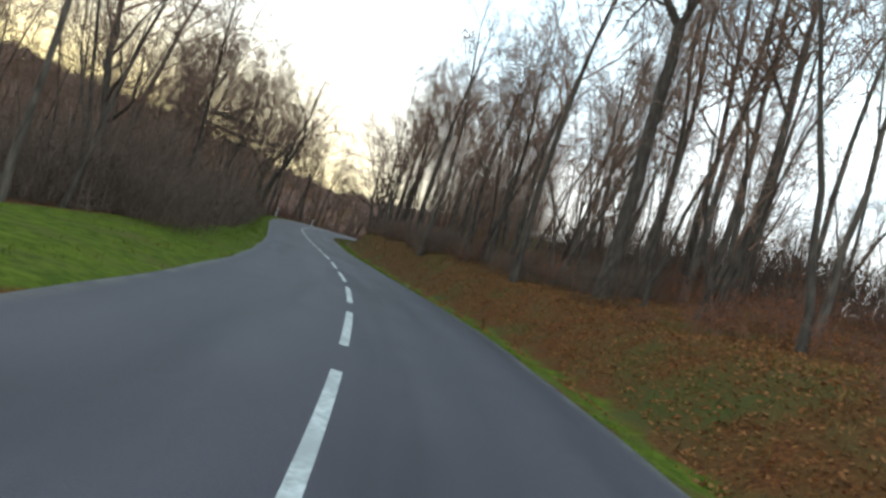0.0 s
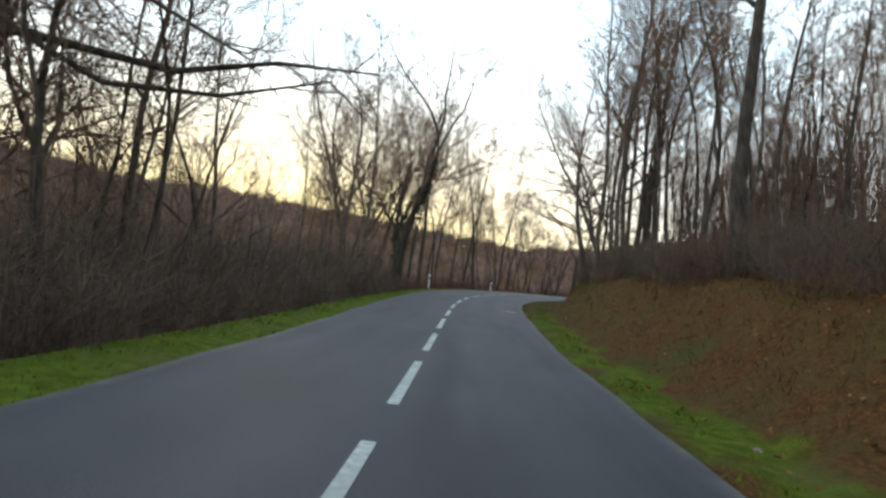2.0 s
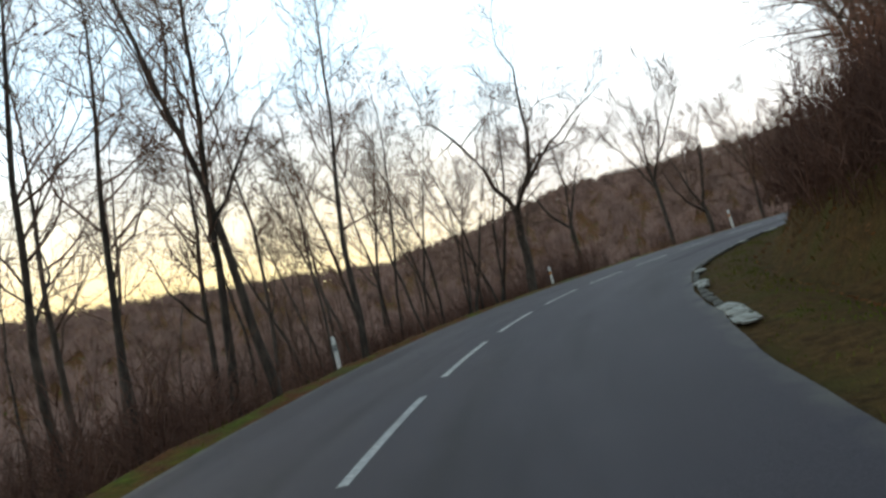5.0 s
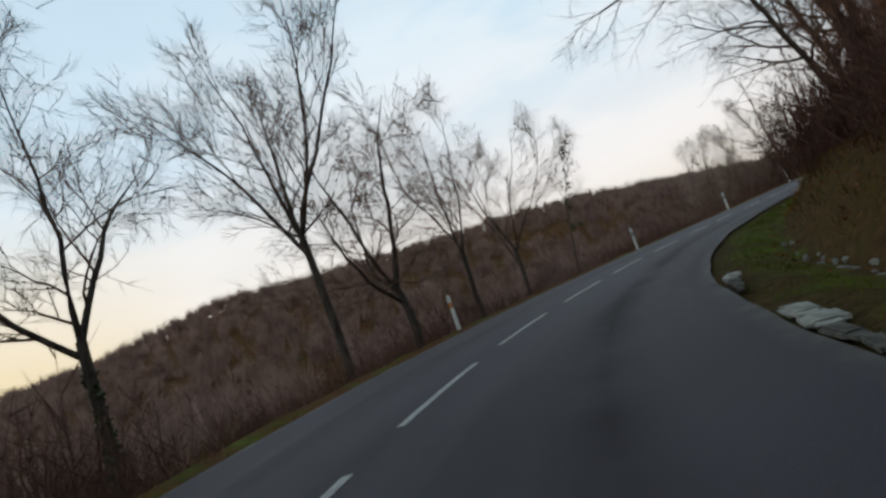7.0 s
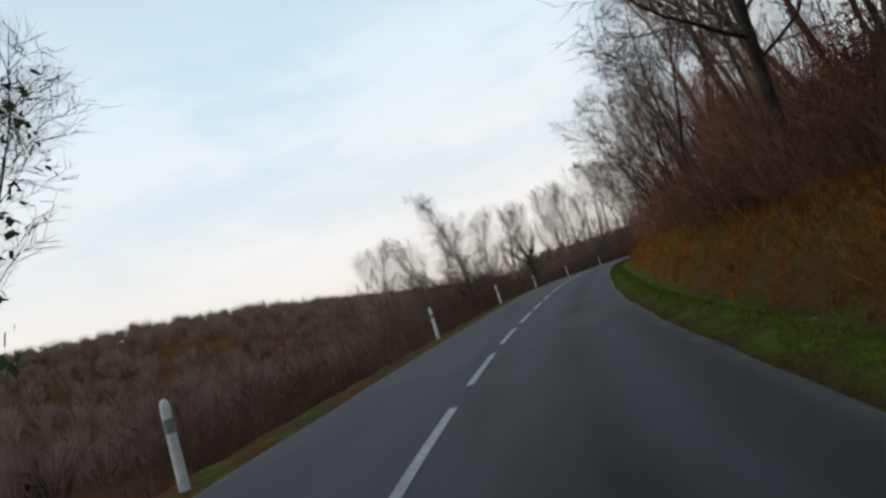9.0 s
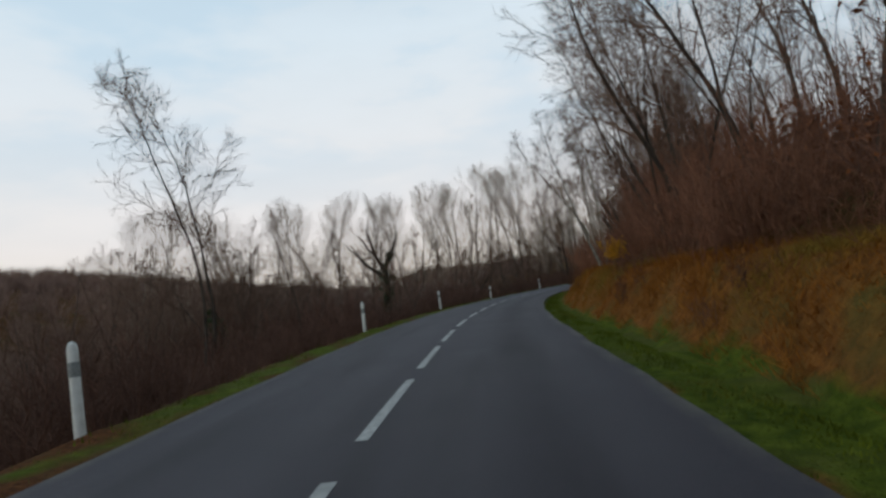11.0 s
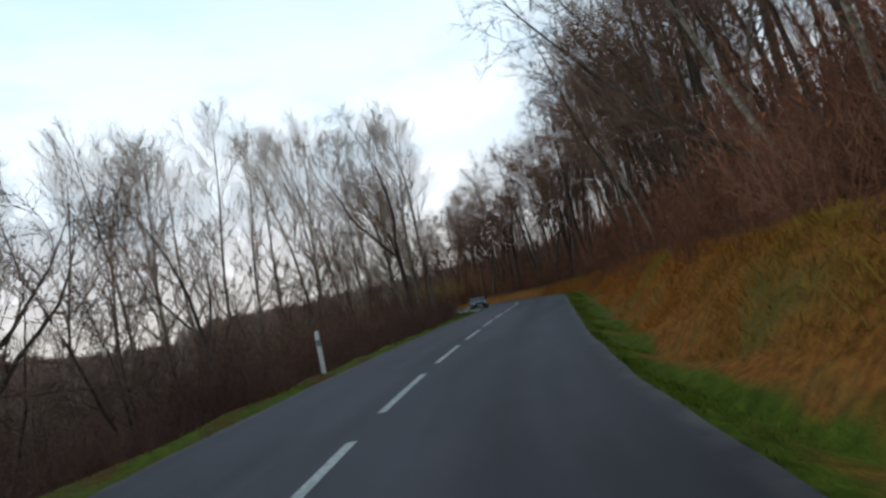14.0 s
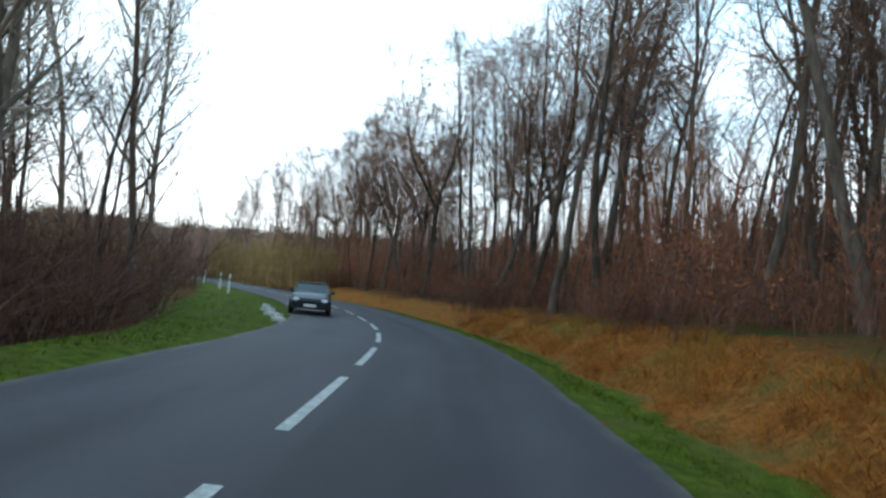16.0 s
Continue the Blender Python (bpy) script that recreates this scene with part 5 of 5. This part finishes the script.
for i in range(43):
    s = 75.0 + i * 0.62
    if 97.8 < s < 99.3:
        continue
    pale = s < 76.5 or 79.8 < s < 81.2 or 83.2 < s < 84.3 or 92.4 < s < 93.3 or 96.2 < s < 97.4 or 100.5 < s < 102.2
    wide = 0.36 if pale else 0.2
    tagged(rough_stone("kerb_stone", along_pose(s, -float(right_edge(s)) - 0.02 - wide * 0.45, 0.0 if s < 99 else 0.03, RNG.uniform(-6, 6), True), (0.66 * RNG.uniform(0.8, 1.1), wide * RNG.uniform(0.6, 0.95), 0.05 if s < 99 else 0.09), STONE if pale else WORN_STONE, 300 + i),
           "pale flat kerb stone at the grass edge" if pale else "grey mossy kerb stone at the grass edge", "kerb stone", group="kerb stones round the bend")
for i in range(44):
    s = 93.0 + i * 0.36
    tagged(rough_stone("ditch_stone", along_pose(s, -float(right_edge(s)) - float(foot_of(s)) - 0.05 + 0.1 * math.sin(i * 1.9), 0.03, RNG.uniform(0, 90)), (0.15 * RNG.uniform(0.5, 1.5), 0.09, 0.08), STONE, 440 + i),
           "small white stone lining the ditch", "stone", group="stones lining the ditch")
for i, (x, y, k) in enumerate(((136.3, 112.75, 0.9), (138.2, 113.2, 0.8), (140.4, 113.7, 0.7), (142.6, 114.1, 0.6))):
    ob = rough_stone("edge_stone", Matrix.LocRotScale((x, y, ground_z(x, y) + 0.04), Euler((0, 0, 0.2 + i)), None), (0.8 * k, 0.45 * k, 0.24), WHITE_STONE, 400 + i)
    tagged(ob, "white stone marking the edge of the grass", "stone", group="stones at the edge of the far bend")
for i, (s, d) in enumerate(((24.5, 0.75), (29.5, 0.9), (33.5, 1.0), (41.0, 1.1), (51.5, 1.7), (118.0, 0.9), (122.5, 1.3))):
    tagged(rough_stone("small_stone", along_pose(s, -float(right_edge(s)) - d, 0.03, 30 * i), (0.09, 0.07, 0.07), STONE, 420 + i), "small pale stone in the verge grass", "stone", group="small stones in the verge")

# short white cross mark near the edge of the lane
vs = [along(52.0 + du, -2.72 + dv, 0.024) for du, dv in ((0, 0), (0.24, 0), (0.26, 0.62), (0.02, 0.62))]
mesh_object("cross_mark", vs, [(0, 1, 2, 3)], LINE, road)


# ---- gorse in flower, on the bank and below the verge ----
def gorse(x, y, size, seed):
    root = new("gorse_bush")
    rng = np.random.default_rng(seed)
    lines, tips = [], []
    for i in range(26):
        st = grow(rng, rng.normal(0, 0.12, 3) * (1, 1, 0), turned(rng, np.array((0, 0, 1.0)), rng.uniform(3, 26)), rng.uniform(0.7, 1.5), 0.014, 4, 0.15, 0.05, 0.3)
        lines.append(st)
        for j in range(7):
            p, r, d = spot(st, rng.uniform(0.25, 1))
            tw = grow(rng, p, turned(rng, d, 40, 0.2), rng.uniform(0.2, 0.45), 0.008, 2, 0.2, 0.05, 0.4)
            lines.append(tw)
            tips += [tw[0][1], tw[0][2]]
    v, f = tubes(lines, 3)
    o = new("foliage", fast_mesh("foliage", v, f, GORSE_GREEN))
    o.parent = root
    lv = []
    for c in tips:
        for k in range(4):
            p = c + rng.normal(0, 0.06, 3)
            a, b = rng.normal(0, 0.03, 3), rng.normal(0, 0.03, 3)
            lv += [p - a, p + b, p + a, p - b]
    o = new("blossom", fast_mesh("blossom", np.array(lv), np.arange(len(lv)).reshape(-1, 4), GORSE_YELLOW))
    o.parent = root
    o["label"] = "yellow gorse flowers"
    root.matrix_basis = stand(x, y, 20 * seed, size)
    return tagged(root, "gorse bush with yellow flowers among bare trees", "bush")


q = along(167.0, -5.9)
gorse(q.x, q.y, 0.68, 1)
gorse(116.0, 119.5, 0.7, 2)
gorse(86.0, 126.5, 0.7, 3)


# ---- ivy on some trunks ----
def ivy(kind, variant, x, y, low, high, radius, seed, label, dense=420):
    """Leaves along the trunk of the tree of this kind that stands at x, y."""
    rng = np.random.default_rng(seed)
    root = min((o for o in bpy.data.objects if o.type == "EMPTY"), key=lambda o: (o.location.x - x) ** 2 + (o.location.y - y) ** 2)
    line = TRUNKS[hash_of(kind) + 17 * variant]
    m = root.matrix_basis
    lv = []
    for i in range(int(dense * (high - low) * max(radius, 0.2))):
        h = rng.uniform(low, high)
        p, r, d = spot(line, min(float(np.interp(h / m.to_scale().z, line[0][:, 2], np.arange(len(line[0])))) / (len(line[0]) - 1), 0.98))
        a = rng.uniform(0, 6.28)
        r = r + radius * (0.6 + 0.4 * math.sin(h * 2.3 + seed)) * rng.uniform(0.1, 1)
        p = np.array(m @ Vector(p)) + (r * math.cos(a), r * math.sin(a), rng.normal(0, 0.05))
        u, w = rng.normal(0, 0.045, 3), rng.normal(0, 0.045, 3)
        lv += [p - u, p + w, p + u, p - w]
    tagged(new("ivy", fast_mesh("ivy", np.array(lv), np.arange(len(lv)).reshape(-1, 4), IVY)), label, "ivy", kind="stuff")


ivy("forked", 1, -19.9, 62.2, 0, 9, 0.35, 1, "dark green ivy climbing a trunk beside the road")
ivy("forked", 2, -21.4, 65.5, 0, 9, 0.35, 2, "dark green ivy climbing a trunk beside the road")
ivy("roadside", 1, -7.9, 102.6, 1.5, 4.4, 0.12, 3, "dark green ivy climbing a trunk beside the road")
ivy("ivied", 0, 75.7, 125.8, 0.5, 6.5, 0.5, 4, "dense ivy on a broken tree")
ivy("orchard", 2, 59.5, 127.2, 1.5, 5.0, 0.8, 6, "dark ivy over a low bushy tree", 260)
ivy("stem", 0, 14.2, 111.8, 3.5, 8.8, 0.95, 5, "sparse ivy on a slender tree", 55)


# ---- dark car waiting in the oncoming lane ----
def car(place):
    root = new("car")
    # body: cross sections along the length, front at +x
    secs = [(-1.95, 0.42, 0.86, 0.70), (-1.8, 0.30, 0.96, 0.80), (-1.0, 0.24, 0.98, 0.84), (0.0, 0.22, 0.96, 0.85), (0.9, 0.22, 0.94, 0.84), (1.55, 0.26, 0.84, 0.80), (1.88, 0.32, 0.72, 0.68), (1.98, 0.40, 0.62, 0.55)]
    bm = bmesh.new()
    rings = []
    for x, lo, hi, w in secs:
        prof = [(-w * 0.92, lo), (-w, lo + 0.12), (-w, (lo + hi) / 2 + 0.05), (-w * 0.94, hi - 0.06), (-w * 0.8, hi), (w * 0.8, hi), (w * 0.94, hi - 0.06), (w, (lo + hi) / 2 + 0.05), (w, lo + 0.12), (w * 0.92, lo)]
        rings.append([bm.verts.new((x, y, z)) for y, z in prof])
    for a, b in zip(rings, rings[1:]):
        for i in range(10):
            bm.faces.new((a[i], a[(i + 1) % 10], b[(i + 1) % 10], b[i]))
    bm.faces.new(rings[0])
    bm.faces.new(rings[-1][::-1])
    bmesh.ops.recalc_face_normals(bm, faces=bm.faces)
    part("body", bm, CAR_PAINT, root)
    # cabin glass and roof
    q = ((-1.75, -0.74, 0.93), (-1.75, 0.74, 0.93), (0.95, 0.76, 0.92), (0.95, -0.76, 0.92), (-1.25, -0.56, 1.3), (-1.25, 0.56, 1.3), (0.05, 0.58, 1.32), (0.05, -0.58, 1.32))
    for nm, f in (("rear_window", (0, 4, 5, 1)), ("side_window", (1, 5, 6, 2)), ("windscreen", (2, 6, 7, 3)), ("side_window", (3, 7, 4, 0))):
        bm = bmesh.new()
        bm.faces.new([bm.verts.new(q[k]) for k in f])
        part(nm, bm, CAR_GLASS, root, "dark tinted glass")
    bm = bmesh.new()
    bmesh.ops.create_cube(bm, size=1.0, matrix=Matrix.Translation((-0.6, 0, 1.325)) @ Matrix.Diagonal((1.38, 1.2, 0.06, 1)))
    bmesh.ops.bevel(bm, geom=bm.edges[:], offset=0.025, segments=2, affect="EDGES")
    roof = part("roof", bm, CAR_PAINT, root)
    for y in (-0.68, 0.68):
        for x0, x1, z0, z1 in ((0.97, 0.07, 0.92, 1.32), (-1.77, -1.27, 0.92, 1.31)):
            v, f = tubes([(np.array([(x0, y * 1.1, z0), (x1, y * 0.88, z1)]), np.array([0.035, 0.035]))], 6)
            o = new("pillar", fast_mesh("pillar", v, f, CAR_PAINT))
            o.parent = root
    for x in (-1.2, 1.25):
        for y in (-0.76, 0.76):
            bm = bmesh.new()
            bmesh.ops.create_cone(bm, cap_ends=True, segments=24, radius1=0.31, radius2=0.31, depth=0.2, matrix=Matrix.Translation((x, y, 0.31)) @ Matrix.Rotation(radians(90), 4, "X"))
            bmesh.ops.bevel(bm, geom=[e for e in bm.edges if len(e.link_faces) == 2 and e.calc_face_angle() > 1], offset=0.03, segments=2, affect="EDGES")
            wheel = part("wheel", bm, TYRE, root)
            bm = bmesh.new()
            bmesh.ops.create_cone(bm, cap_ends=True, segments=20, radius1=0.19, radius2=0.16, depth=0.03, matrix=Matrix.Translation((x, y + math.copysign(0.105, y), 0.31)) @ Matrix.Rotation(radians(90), 4, "X"))
            part("rim", bm, RIM, wheel, "silver wheel rim")
    for y in (-0.55, 0.55):
        bm = bmesh.new()
        bmesh.ops.create_uvsphere(bm, u_segments=14, v_segments=8, radius=1.0, matrix=Matrix.Translation((1.86, y, 0.64)) @ Matrix.Diagonal((0.12, 0.16, 0.08, 1)))
        part("headlight", bm, LAMP_GLASS, root, "clear headlight")
        bm = bmesh.new()
        bmesh.ops.create_cube(bm, size=1.0, matrix=Matrix.Translation((0.74, y * 1.58, 0.98)) @ Matrix.Diagonal((0.1, 0.2, 0.12, 1)))
        bmesh.ops.bevel(bm, geom=bm.edges[:], offset=0.03, segments=2, affect="EDGES")
        part("wing_mirror", bm, CAR_PAINT, root)
    for nm, c, sz, mat in (("bumper", (1.98, 0, 0.42), (0.08, 1.3, 0.16), TYRE), ("grille", (1.975, 0, 0.56), (0.05, 0.7, 0.08), TYRE), ("number_plate", (2.03, 0, 0.42), (0.02, 0.5, 0.11), POST_WHITE)):
        bm = bmesh.new()
        bmesh.ops.create_cube(bm, size=1.0, matrix=Matrix.Translation(c) @ Matrix.Diagonal((*sz, 1)))
        bmesh.ops.bevel(bm, geom=bm.edges[:], offset=0.008, segments=1, affect="EDGES")
        part(nm, bm, mat, root)
    root.matrix_basis = place @ Matrix.Diagonal((0.95, 0.95, 0.92, 1))
    return tagged(root, "dark blue-grey hatchback car on the road", "car")


car(Matrix.LocRotScale((142.5, 112.3, ROAD[np.argmin(np.hypot(ROAD[:, 0] - 142.5, ROAD[:, 1] - 110.4)), 2]), Euler((0, 0, math.pi + 0.06)), None))
